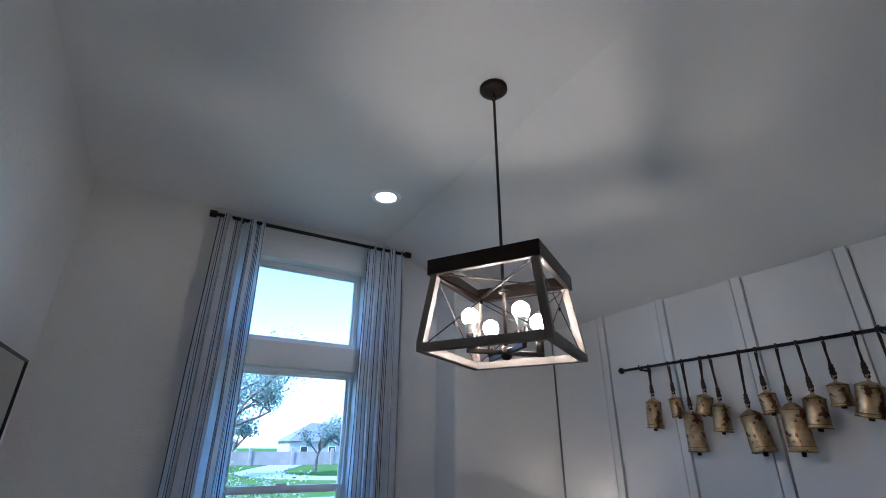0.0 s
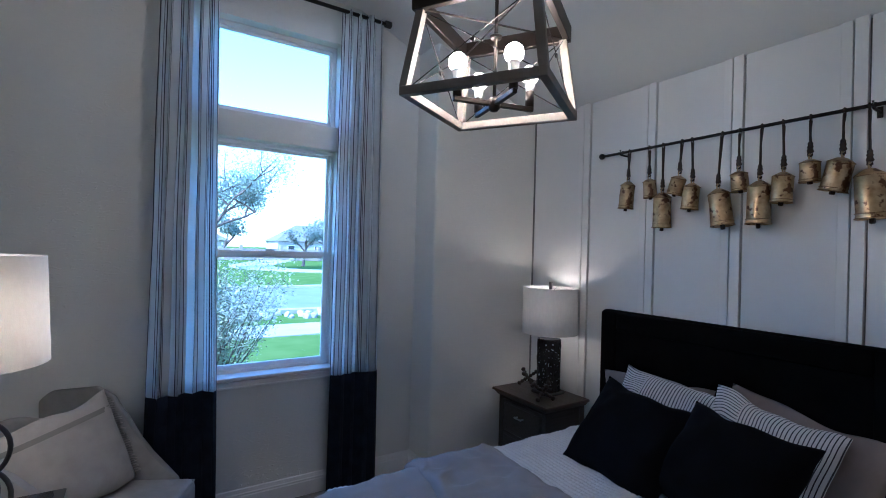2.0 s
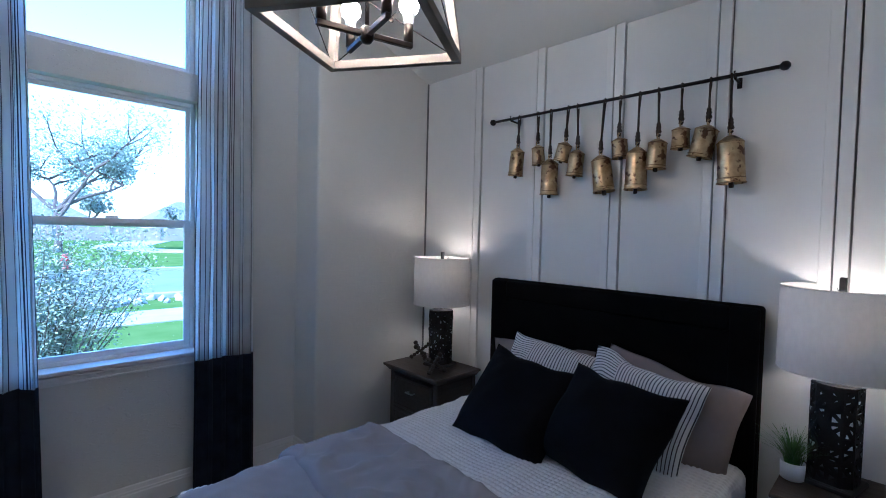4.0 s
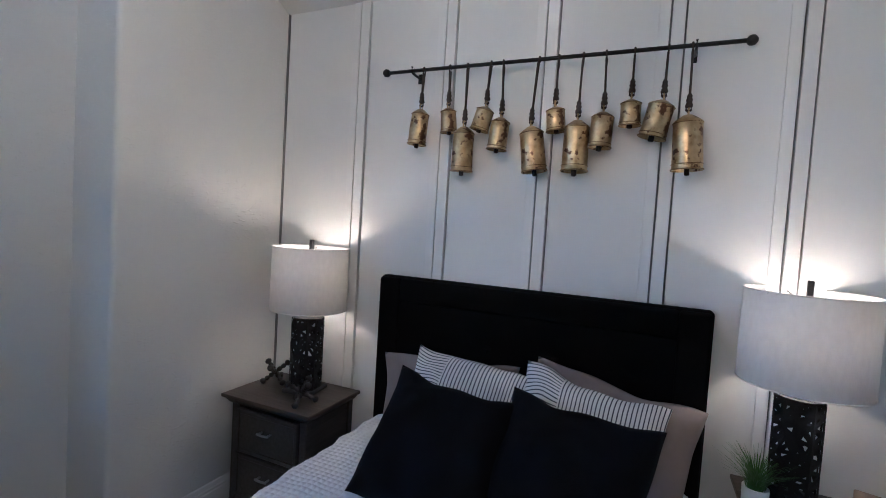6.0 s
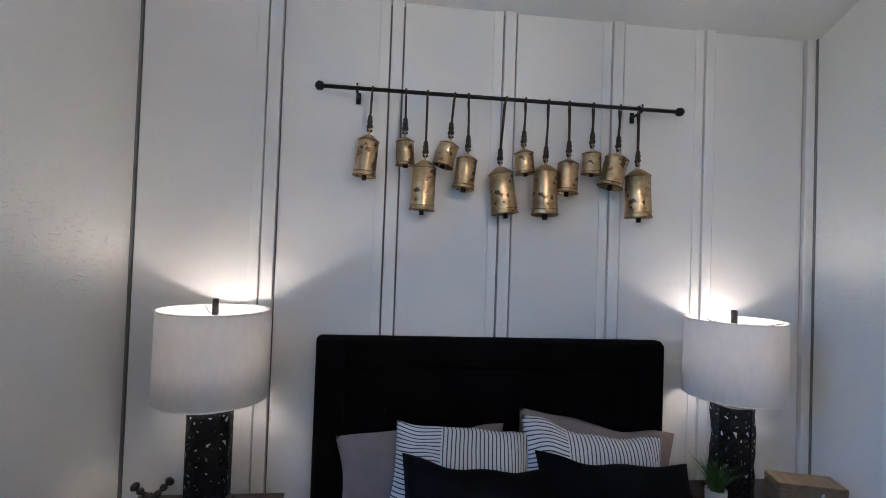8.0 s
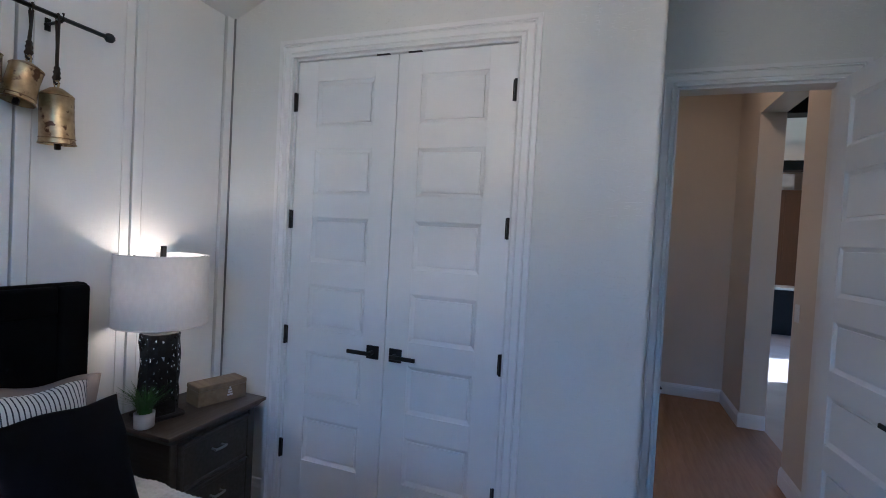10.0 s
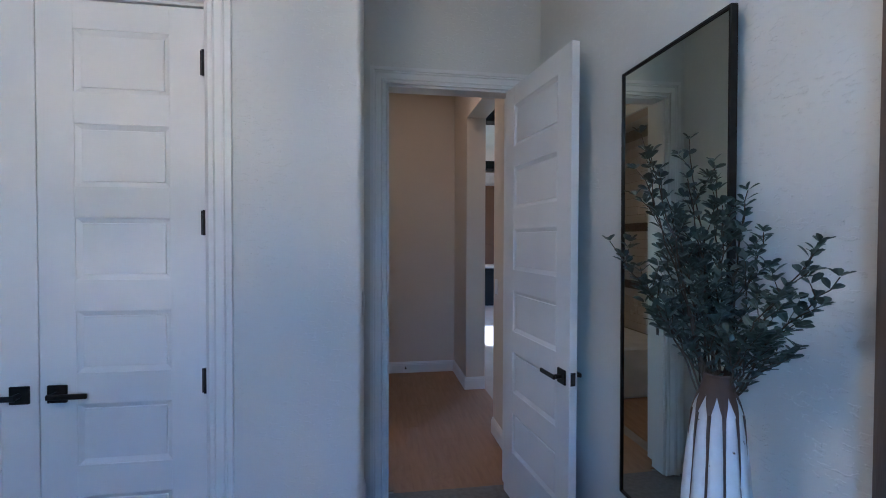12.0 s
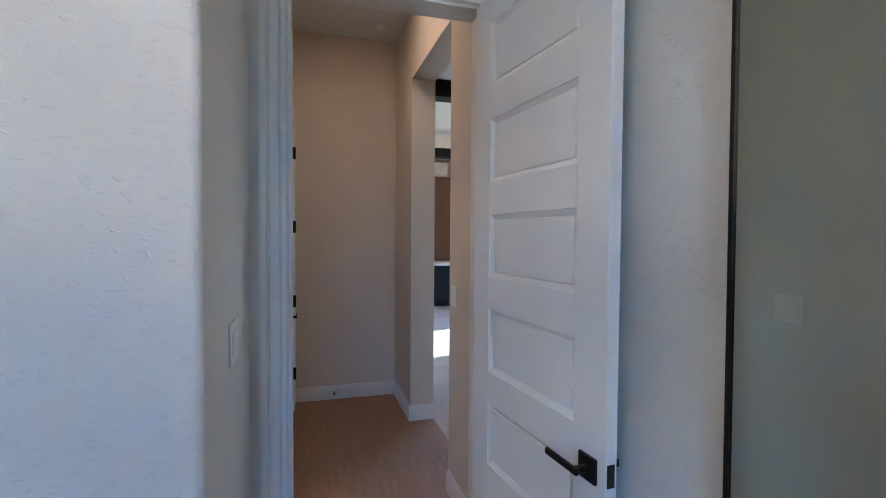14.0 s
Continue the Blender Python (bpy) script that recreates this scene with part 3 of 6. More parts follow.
def draped(x0, x1, ya, yb, zt, drop, r, amp, fr, seed, fold=0.0):
    """Cloth over the bed: across y it rolls over both sides and hangs."""
    W = yb - ya
    L = drop + r * 1.57 + (W - 2 * r) + r * 1.57 + drop

    def fn(u, v):
        s = v * L
        if s < drop:
            y, z, ny, nz = ya, zt - r - (drop - s), -1, 0
        elif s < drop + 1.57 * r:
            a = (s - drop) / r
            y, z, ny, nz = ya + r - r * math.cos(a), zt - r + r * math.sin(a), -math.cos(a), math.sin(a)
        elif s < drop + 1.57 * r + W - 2 * r:
            y, z, ny, nz = ya + r + (s - drop - 1.57 * r), zt, 0, 1
        elif s < L - drop:
            a = 1.57 - (s - drop - 1.57 * r - (W - 2 * r)) / r
            y, z, ny, nz = yb - r + r * math.cos(a), zt - r + r * math.sin(a), math.cos(a), math.sin(a)
        else:
            y, z, ny, nz = yb, zt - r - (s - (L - drop)), 1, 0
        x = x0 + (x1 - x0) * u
        k = amp * noise.fractal(Vector((x * fr, y * fr * 0.8 + seed, z * fr * 0.7)), 0.8, 2.0, 3)
        ridge = amp * 0.7 * (abs(noise.noise(Vector((x * 3.1 + y * 1.7 + seed, y * 3.6 - x * 0.8, seed)))) - 0.3) + (0.012 * math.sin(x * 38 + seed) * (1 - abs(nz)))
        k += ridge
        if fold:
            w = noise.noise(Vector((x * 7.0 + 2.2 * noise.noise(Vector((y * 3, x * 2, seed))), y * 4.2, z * 5 + seed)))
            k += fold * (max(0.0, 1 - abs(w) * 5.0) - 0.25) + fold * 0.6 * noise.noise(Vector((x * 19, y * 11 + x * 6, seed + z * 9)))
        return (x + 0.02 * noise.noise(Vector((y * 3, seed, z * 2))), y + ny * k, z + nz * k)
    return fn, L


fn, L = draped(0.72, 2.55, 0.61, 2.06, 0.575, 0.26, 0.06, 0.008, 5.0, 3.0)


def quilt(u, v):
    x, y, z = fn(u, v)
    q = 0.0055 * (abs(math.sin((u * 1.83) * math.pi / 0.025)) * abs(math.sin((v * L) * math.pi / 0.025)))
    return (x, y, z + q)


COVER = mat("white_matelasse", (0.54, 0.55, 0.56), 0.85, col2=(0.50, 0.51, 0.52), scale=10, bump=0.5, bscale=240)
cov = tagged(part("coverlet", sheet(quilt, 480, 510), COVER, None, "", True), "white waffle-quilted coverlet spread over the mattress", "coverlet")
duv = thing("duvet", "grey cotton duvet folded back across the bed's foot", "duvet")
fn2, L2 = draped(0.69, 1.22, 0.56, 2.065, 0.588, 0.36, 0.11, 0.016, 3.2, 9.0, 0.006)


def foot(u, v):
    x, y, z = fn2(max(0.0, (u - 0.28) / 0.72), v)
    if u < 0.28:
        a = (0.28 - u) / 0.28
        x -= 0.07 * math.sin(min(1.0, a * 2.5) * 1.57)
        z -= max(0.0, a - 0.2) * 0.42 + 0.05 * (1 - math.cos(min(1.0, a * 2.5) * 1.57))
        z = max(z, 0.12)
    return (x, y, z)


thick(part("lower_layer", sheet(foot, 110, 220), DUVET, duv, "", True), 0.02)
fn3, L3 = draped(1.10, 1.60, 0.55, 2.075, 0.580, 0.34, 0.10, 0.013, 3.6, 21.0, 0.006)


def band(u, v):
    x, y, z = fn3(u, v)
    roll = math.sqrt(max(0.0, 1 - (1 - min(1.0, u / 0.035)) ** 2))
    head = math.sqrt(max(0.0, 1 - (1 - min(1.0, (1 - u) / 0.16)) ** 2))
    crease = 0.020 * abs(noise.noise(Vector((x * 5 + v * 16, v * 7 - x * 6, 2.5)))) + 0.009 * math.sin(v * 70 + 6 * noise.noise(Vector((x * 4, v * 9, 1)))) * (1 - u) ** 2
    lift = -0.030 + 0.062 * min(roll, head) - crease
    return (x + 0.05 * (v - 0.5) + 0.02 * math.sin(v * 9) + 0.02 * noise.noise(Vector((v * 14, u, 3))), y, z + lift)


thick(part("folded_band", sheet(band, 110, 260), DUVET, duv, "", True), 0.026)


# ---- pillows ----


def pillow(name, w, h, t, material, label, at, tilt, turn, roll=0, pin=0.055, seed=0, group="", fringe=False):
    """A stuffed cushion: width along -y, height along z, its face to -x; pinched sides, pointed corners."""
    bm = bmesh.new()
    lay = bm.loops.layers.uv.new("UVMap")
    N = 26
    uvp = {}
    for side in (-1, 1):
        g = []
        for i in range(N + 1):
            row = []
            for j in range(N + 1):
                a, b = 2 * i / N - 1, 2 * j / N - 1
                a, b = math.copysign(abs(a) ** 0.8, a), math.copysign(abs(b) ** 0.8, b)
                yy = -a * w / 2 * (1 - pin * (1 - b * b) * abs(a) ** 3)
                zz = b * h / 2 * (1 - pin * (1 - a * a) * abs(b) ** 3)
                f = max(0.0, (1 - abs(a) ** 2.6) * (1 - abs(b) ** 2.6)) ** 0.52
                k = noise.fractal(Vector((a * 1.8 + seed, b * 1.8, side + seed)), 0.9, 2.0, 3) * 0.16
                crease = 0.10 * noise.noise(Vector((a * 5 + b * 3 + seed, b * 5 - a * 2, seed * 2.0))) * (a * a + b * b) * 0.5
                uvp[i, j] = (0.5 * w + 0.5 * w * a, 0.5 * h + 0.5 * h * b + 0.008 * math.sin(a * 3 + seed))
                row.append(bm.verts.new((side * t / 2 * f * (1 + k + crease), yy + 0.012 * noise.noise(Vector((b * 1.2, a * 1.2, seed + 3.1))), zz + 0.012 * noise.noise(Vector((a * 3, b * 3, seed))) * f + 0.030 * noise.noise(Vector((a * 1.7, b * 1.1, seed + 7.3))))))
            g.append(row)
        for i in range(N):
            for j in range(N):
                fc = bm.faces.new((g[i][j], g[i + 1][j], g[i + 1][j + 1], g[i][j + 1]))
                for lp, (p, q) in zip(fc.loops, ((i, j), (i + 1, j), (i + 1, j + 1), (i, j + 1))):
                    lp[lay].uv = uvp[p, q]
    bmesh.ops.remove_doubles(bm, verts=bm.verts, dist=0.0006)
    ob = part(name, bm, material, None, "", True)
    ob.matrix_basis = pose(*at, 0, 0, turn) @ pose(0, 0, 0, 0, tilt, 0) @ pose(0, 0, 0, roll, 0, 0)
    return tagged(ob, label, "pillow", group)


pillow("pillow", 0.66, 0.40, 0.14, TAUPE, "taupe cotton pillow standing against the headboard", (2.475, 1.635, 0.735), 10, 2, -3, seed=1, group="taupe pillows")
pillow("pillow", 0.66, 0.44, 0.14, TAUPE, "taupe cotton pillow, its corner drooping beside the headboard", (2.475, 0.955, 0.745), 12, -3, 8, seed=2, group="taupe pillows")
pillow("striped_pillow", 0.53, 0.46, 0.17, STRIPE, "white pillow with thin dark stripes, propped on the bed", (2.335, 1.515, 0.765), 20, 3, 8, pin=0.08, seed=3, group="striped pillows")
pillow("striped_pillow", 0.55, 0.46, 0.17, STRIPE, "white pillow with thin dark stripes and a crossed panel", (2.33, 1.03, 0.765), 22, -4, 8, pin=0.08, seed=4, group="striped pillows")
pillow("black_pillow", 0.53, 0.48, 0.21, VELVET, "black velvet square cushion leaning on striped pillow", (2.055, 1.485, 0.745), 40, 4, 7, pin=0.085, seed=5, group="black cushions")
pillow("black_pillow", 0.53, 0.48, 0.21, VELVET, "black velvet square cushion slumped towards the bed's edge", (2.075, 1.045, 0.745), 38, -5, 6, pin=0.085, seed=6, group="black cushions")


# ---- nightstands ----


def nightstand(label, at, w, group):
    """Top at 0.62; its front faces -x; its middle at the origin."""
    ns = thing("nightstand", label, "nightstand", group, at)
    ns.scale.z = 0.645 / 0.62
    d, h = 0.41, 0.62
    part("top", abox(-d / 2 - 0.002, d / 2, -w / 2, w / 2, 0.603, h, bevel=0.004, seg=2), NIGHTTOP, ns, "brown stained wooden top")
    bm = bmesh.new()
    pts = [(-d / 2 + 0.03, -w / 2 + 0.032), (d / 2 - 0.004, -w / 2 + 0.032), (d / 2 - 0.004, w / 2 - 0.032), (-d / 2 + 0.03, w / 2 - 0.032)]
    a = [bm.verts.new((x, y, 0.575)) for x, y in pts]
    b = [bm.verts.new((x - (0.022 if i in (0, 3) else 0), y + (-0.022 if i < 2 else 0.022), 0.602)) for i, (x, y) in enumerate(pts)]
    for i in range(4):
        bm.faces.new((a[i], a[(i + 1) % 4], b[(i + 1) % 4], b[i]))
    bm.faces.new(a), bm.faces.new(b)
    part("cove_moulding", bm, NIGHT, ns)
    x0, x1, y0, y1 = -d / 2 + 0.035, d / 2 - 0.005, -w / 2 + 0.04, w / 2 - 0.04
    part("carcass", abox(x0 + 0.012, x1, y0 + 0.008, y1 - 0.008, 0.09, 0.574), NIGHT, ns)
    for y in (y0, y1):
        for x in (x0, x1 - 0.04):
            part("corner_post", abox(x, x + 0.04, *sorted((y, y + (0.038 if y == y0 else -0.038))), 0.0, 0.574, bevel=0.004), NIGHT, ns)
    part("plinth_rail", abox(x0 + 0.003, x0 + 0.02, y0 + 0.039, y1 - 0.039, 0.06, 0.125, bevel=0.002), NIGHT, ns)
    for z0, z1 in ((0.35, 0.555), (0.135, 0.34)):
        dr = part("drawer", abox(x0 - 0.004, x0 + 0.014, y0 + 0.043, y1 - 0.043, z0, z1, bevel=0.003), NIGHT, ns)
        bm = bmesh.new()
        for q in ((y0 + 0.043, y0 + 0.063, z0, z1), (y1 - 0.063, y1 - 0.043, z0, z1), (y0 + 0.0632, y1 - 0.0632, z0, z0 + 0.02), (y0 + 0.0632, y1 - 0.0632, z1 - 0.02, z1)):
            box(bm, x0 - 0.012, x0 - 0.0042, *q, bevel=0.003)
        part("drawer_frame", bm, NIGHT, dr)
        zc = (z0 + z1) / 2 + 0.02
        bm = tube(bmesh.new(), [(x0 - 0.03, -0.035, zc), (x0 - 0.034, -0.015, zc), (x0 - 0.034, 0.015, zc), (x0 - 0.03, 0.035, zc)], 0.0055, 8)
        for y in (-0.028, 0.028):
            tube(bm, [(x0 - 0.003, y, zc), (x0 - 0.032, y, zc)], 0.005, 8)
        part("handle", bm, PULL, dr, "small pewter bar pull")
    return ns


nightstand("grey-brown wooden two-drawer nightstand beside the bed", (2.405, 2.458, 0), 0.55, "nightstands")
nightstand("grey-brown wooden two-drawer nightstand near the closet", (2.447, 0.198, 0), 0.58, "nightstands")


# ---- table lamps ----


def table_lamp(label, at, turn, seed):
    lamp = thing("table_lamp", label, "lamp", "bedside lamps", at, turn)
    lamp.scale.z = 0.972
    rnd = random.Random(seed)
    bm = bmesh.new()
    part("foot", abox(-0.085, 0.085, -0.085, 0.085, 0.0, 0.022, bevel=0.006), IRON, lamp)
    NA, NZ, H, R = 12, 8, 0.375, 0.071
    g = []
    for j in range(NZ + 1):
        row = []
        for i in range(NA):
            a = 2 * math.pi * (i + (rnd.uniform(-0.3, 0.3) if 0 < j < NZ and i % 3 != 1 else 0)) / NA
            c, s = math.cos(a), math.sin(a)
            k = R / (abs(c) ** 9 + abs(s) ** 9) ** (1 / 9)
            row.append(bm.verts.new((k * c, k * s, 0.022 + H * (j + (rnd.uniform(-0.3, 0.3) if 0 < j < NZ else 0)) / NZ)))
        g.append(row)
    for j in range(NZ):
        for i in range(NA):
            q = (g[j][i], g[j][(i + 1) % NA], g[j + 1][(i + 1) % NA], g[j + 1][i])
            if rnd.random() < 0.5:
                bm.faces.new((q[0], q[1], q[2])), bm.faces.new((q[0], q[2], q[3]))
            else:
                bm.faces.new((q[0], q[1], q[3])), bm.faces.new((q[1], q[2], q[3]))
    bmesh.ops.wireframe(bm, faces=bm.faces[:], thickness=0.0150, offset=0, use_replace=True, use_boundary=True, use_even_offset=True)
    part("lattice_column", bm, IRON, lamp, "dark pierced metal column")
    for z in (0.385, 0.0225):
        part("cap_ring", lathe(bmesh.new(), [(0, z), (0.073, z), (0.073, z + 0.014), (0.05, z + 0.018), (0, z + 0.018)], 20), IRON, lamp)
    part("stem", tube(bmesh.new(), [(0, 0, 0.40), (0, 0, 0.50)], 0.010), SOCKET, lamp)
    z0, z1, r0, r1 = 0.442, 0.768, 0.193, 0.191
    bm = lathe(bmesh.new(), [(r0 - 0.002, z0), (r0, z0 + 0.002), (r1, z1 - 0.002), (r1 - 0.002, z1), (r1 - 0.003, z1 - 0.002), (r0 - 0.003, z0 + 0.002), (r0 - 0.002, z0)], 48)
    sh = part("shade", bm, SHADE, lamp, "white linen drum shade, lit", True)
    for r, z in ((r0, z0), (r1, z1)):
        part("shade_trim", tube(bmesh.new(), [((r - 0.001) * math.cos(k * math.pi / 24), (r - 0.001) * math.sin(k * math.pi / 24), z) for k in range(48)], 0.003, 6, True), SHADE, sh)
    bm = bmesh.new()
    for k in range(3):
        a = k * 2.094 + 0.4
        tube(bm, [(0, 0, z1 - 0.022), (0.6 * r1 * math.cos(a), 0.6 * r1 * math.sin(a), z1 - 0.022), (r1 * math.cos(a), r1 * math.sin(a), z1 - 0.004)], 0.0018, 6)
    part("spider", bm, SOCKET, sh)
    part("harp", tube(bmesh.new(), [(0.0, 0.062 * math.sin(math.pi * k / 12), 0.48 + 0.27 * k / 12) for k in range(13)], 0.002, 6), SOCKET, lamp)
    part("finial", abox(-0.010, 0.010, -0.010, 0.010, z1 - 0.02, z1 + 0.042, bevel=0.003), IRON, lamp, "dark square finial")
    part("socket", tube(bmesh.new(), [(0, 0, 0.50), (0, 0, 0.605)], 0.017), SOCKET, lamp)
    part("bulb", lathe(bmesh.new(), [(0, 0.602), (0.016, 0.606), (0.030, 0.640), (0.031, 0.655), (0.022, 0.675), (0, 0.685)], 16), BULB2, lamp, "lit bulb", True)
    return lamp


table_lamp("white drum-shade lamp on a dark pierced column, lit", (2.455, 2.425, 0.645), 8, 11)
table_lamp("white drum-shade lamp on a dark pierced column, switched on", (2.50, 0.332, 0.645), -12, 12)


def bead_jack(at, rx, ry, rz, label):
    j = thing("bead_jack", label, "ornament", "bead jacks on the nightstand")
    R = 0.088
    for k, ax in enumerate(((0, 0, 0), (90, 0, 0), (0, 90, 0))):
        prof = [(0, -R)]
        nb = 7
        for b in range(nb):
            c = -R + (b + 0.5) * 2 * R / nb
            rr = 0.0165 if b in (0, nb - 1) else 0.0125
            h = R / nb
            prof += [(rr * 0.55, c - h * 0.95), (rr, c - h * 0.35), (rr, c + h * 0.35), (rr * 0.55, c + h * 0.95)]
        prof.append((0, R))
        ob = part("beaded_rod", lathe(bmesh.new(), prof, 12, pose(0, 0, 0, *ax)), BEADWOOD, j, "", True)
    j.matrix_basis = pose(*at, rx, ry, rz)
    return j


bead_jack((2.43, 2.605, 0.715), 45, 32, 20, "dark wooden beaded jack ornament behind the lamp")
bead_jack((2.285, 2.30, 0.713), 40, 38, 65, "dark wooden beaded jack ornament before the lamp")

# ---- things on the other nightstand ----
pot = thing("potted_grass", "small artificial grass plant in a white pot", "plant", at=(2.435, 0.447, 0.645))
part("pot", lathe(bmesh.new(), [(0, 0), (0.034, 0), (0.039, 0.004), (0.041, 0.066), (0.038, 0.068), (0.036, 0.06), (0, 0.058)], 24), POTWHITE, pot, "white ceramic pot", True)
rnd = random.Random(5)
bm = bmesh.new()
for k in range(230):
    a, r, ln = rnd.uniform(0, 6.28), rnd.uniform(0, 0.03), rnd.uniform(0.075, 0.145)
    out = rnd.uniform(0.015, 0.115)
    p = Vector((r * math.cos(a), r * math.sin(a), 0.058))
    w = Vector((-math.sin(a), math.cos(a), 0)) * 0.0024
    prev = None
    for s in range(4):
        f = s / 3
        c = p + Vector((math.cos(a) * out * f * f, math.sin(a) * out * f * f, ln * f * (1 - 0.15 * f)))
        pr = (bm.verts.new(c - w * (1 - f * 0.85)), bm.verts.new(c + w * (1 - f * 0.85)))
        if prev:
            bm.faces.new((prev[0], prev[1], pr[1], pr[0]))
        prev = pr
tagged(part("grass_blades", bm, GRASSG, pot, "green plastic grass blades"), kind="stuff")
bx = thing("wooden_box", "light brown wooden box with a pale emblem", "box", at=(2.435, 0.05, 0.645), rz=-17)
part("box_body", abox(-0.06, 0.06, -0.125, 0.125, 0.0, 0.072, bevel=0.002), BOXWOOD, bx)
part("lid", abox(-0.061, 0.061, -0.126, 0.126, 0.0735, 0.098, bevel=0.003), BOXWOOD, bx)
bm = bmesh.new()
for k, (z, w) in enumerate(((0.030, 0.015), (0.043, 0.012), (0.055, 0.009), (0.066, 0.005))):
    box(bm, -0.0630, -0.0604, -w - 0.035, w - 0.035, z - 0.0045, z + 0.0045, bevel=0.001)
part("emblem", bm, EMBLEM, bx, "pale metal emblem")

# ---- bells ----
rod = thing("bell_rail", "black iron rail with ball ends on brackets", "rail", at=(2.572, 0, 2.288))
part("bar", tube(bmesh.new(), [(0, 0.565, 0), (0, 2.095, 0)], 0.0085, 12), BLACK, rod, "", True)
for y in (0.556, 2.104):
    part("ball_end", lathe(bmesh.new(), [(0, -0.02), (0.012, -0.016), (0.02, -0.005), (0.02, 0.005), (0.012, 0.016), (0, 0.02)], 16, pose(0, y, 0)), BLACK, rod, "", True)
for y in (0.735, 1.955):
    bm = tube(bmesh.new(), [(0, y, -0.012), (0.03, y, -0.014), (0.100, y, -0.014)], 0.006, 8)
    box(bm, 0.076, 0.081, y - 0.010, y + 0.010, -0.040, 0.008, bevel=0.001)
    tube(bm, [(-0.012, y, 0.016), (-0.014, y, -0.006), (0, y, -0.015), (0.014, y, -0.006), (0.014, y, 0.014)], 0.005, 8)
    part("bracket", bm, BLACK, rod)


def bell(y, zt, zb, w, sway, lean, seed):
    """A tall cow bell on a looped cord; zt and zb are its crown and rim."""
    b = thing("brass_bell", "tarnished brass cylinder bell hanging on a cord" if w < 0.115 else "large tarnished brass bell with a flared rim", "bell", "bells on the rail", (2.572, y, 2.288))
    h, r = zt - zb, w / 2
    top = zt - 2.288
    rnd = random.Random(seed)
    turn = Matrix.Translation((0, sway, top)) @ pose(0, 0, 0, lean, 0, 0) @ pose(0, 0, 0, 0, rnd.uniform(-4, 4), 0) @ pose(0, 0, 0, 0, 0, rnd.uniform(0, 360))
    prof = [(0, 0), (r * 0.26, -0.001), (r * 0.34, -h * 0.012), (r * 0.80, -h * 0.105), (r * 0.89, -h * 0.128), (r * 0.935, -h * 0.150), (r * 0.93, -h * 0.166), (r * 0.905, -h * 0.178), (r * 0.92, -h * 0.5), (r * 0.945, -h * 0.87), (r * 0.965, -h * 0.888), (r * 0.945, -h * 0.905), (r * 0.955, -h * 0.94), (r * 1.0, -h * 0.985), (r * 0.995, -h), (r * 0.94, -h), (r * 0.88, -h * 0.85), (r * 0.84, -h * 0.2), (0, -h * 0.08)]
    body = lathe(bmesh.new(), prof, 28)
    for v in body.verts:
        if v.co.z < -0.01:
            k = 1 + 0.045 * noise.noise(v.co * 20 + Vector((seed, 0, 0)))
            v.co.x *= k
            v.co.y *= k
    bmesh.ops.transform(body, matrix=turn, verts=body.verts)
    bd = part("bell_body", body, BRASS, b, "", True)
    for f, rr, tk in ((0.155, 0.925, 0.0020), (0.888, 0.960, 0.0018), (0.985, 0.990, 0.0026)):
        bm = tube(bmesh.new(), [(r * rr * math.cos(q * 0.2618), r * rr * math.sin(q * 0.2618), -h * f) for q in range(24)], tk, 6, True)
        bmesh.ops.transform(bm, matrix=turn, verts=bm.verts)
        part("band", bm, BRASSEDGE, bd, "", True)
    bm = tube(bmesh.new(), [(0, 0, -h * 0.1), (0, 0, -h * 1.02)], 0.0035, 8)
    box(bm, -0.009, 0.009, -0.009, 0.009, -h * 1.09, -h * 0.93, bevel=0.003)
    bmesh.ops.transform(bm, matrix=turn, verts=bm.verts)
    part("clapper", bm, SOCKET, bd)
    bm = tube(bmesh.new(), [(0.013 * math.cos(k * 0.5236), 0, 0.011 + 0.016 * math.sin(k * 0.5236)) for k in range(12)], 0.0038, 7, True)
    bmesh.ops.transform(bm, matrix=Matrix.Translation((0, sway, top)), verts=bm.verts)
    part("ring", bm, BRASS, bd)
    kz = top + 0.046
    bm = bmesh.new()
    for sd in (-1, 1):
        tube(bm, [(0.004 * sd, 0, 0.0105), (0.0105 * sd, 0, 0.0), (0.008 * sd, sway * 0.3, -0.02), (0.003 * sd, sway * 0.8, kz * 0.7), (0.002 * sd, sway, kz)], 0.0046, 7)
    for sd in (-1, 1):
        tube(bm, [(0, sway, kz), (0.004, sway + 0.010 * sd, kz - 0.012), (0, sway + 0.008 * sd, kz - 0.028), (0, sway, top + 0.012)], 0.0046, 7)
    part("cord", bm, ROPE, b, "dark leather cord")
    part("knot", lathe(bmesh.new(), [(0, -0.022), (0.008, -0.017), (0.0135, -0.008), (0.0095, 0.002), (0.0125, 0.010), (0.009, 0.018), (0.0105, 0.026), (0.005, 0.036), (0, 0.038)], 10, Matrix.Translation((0, sway, kz))), ROPE, b, "", True)
    return b


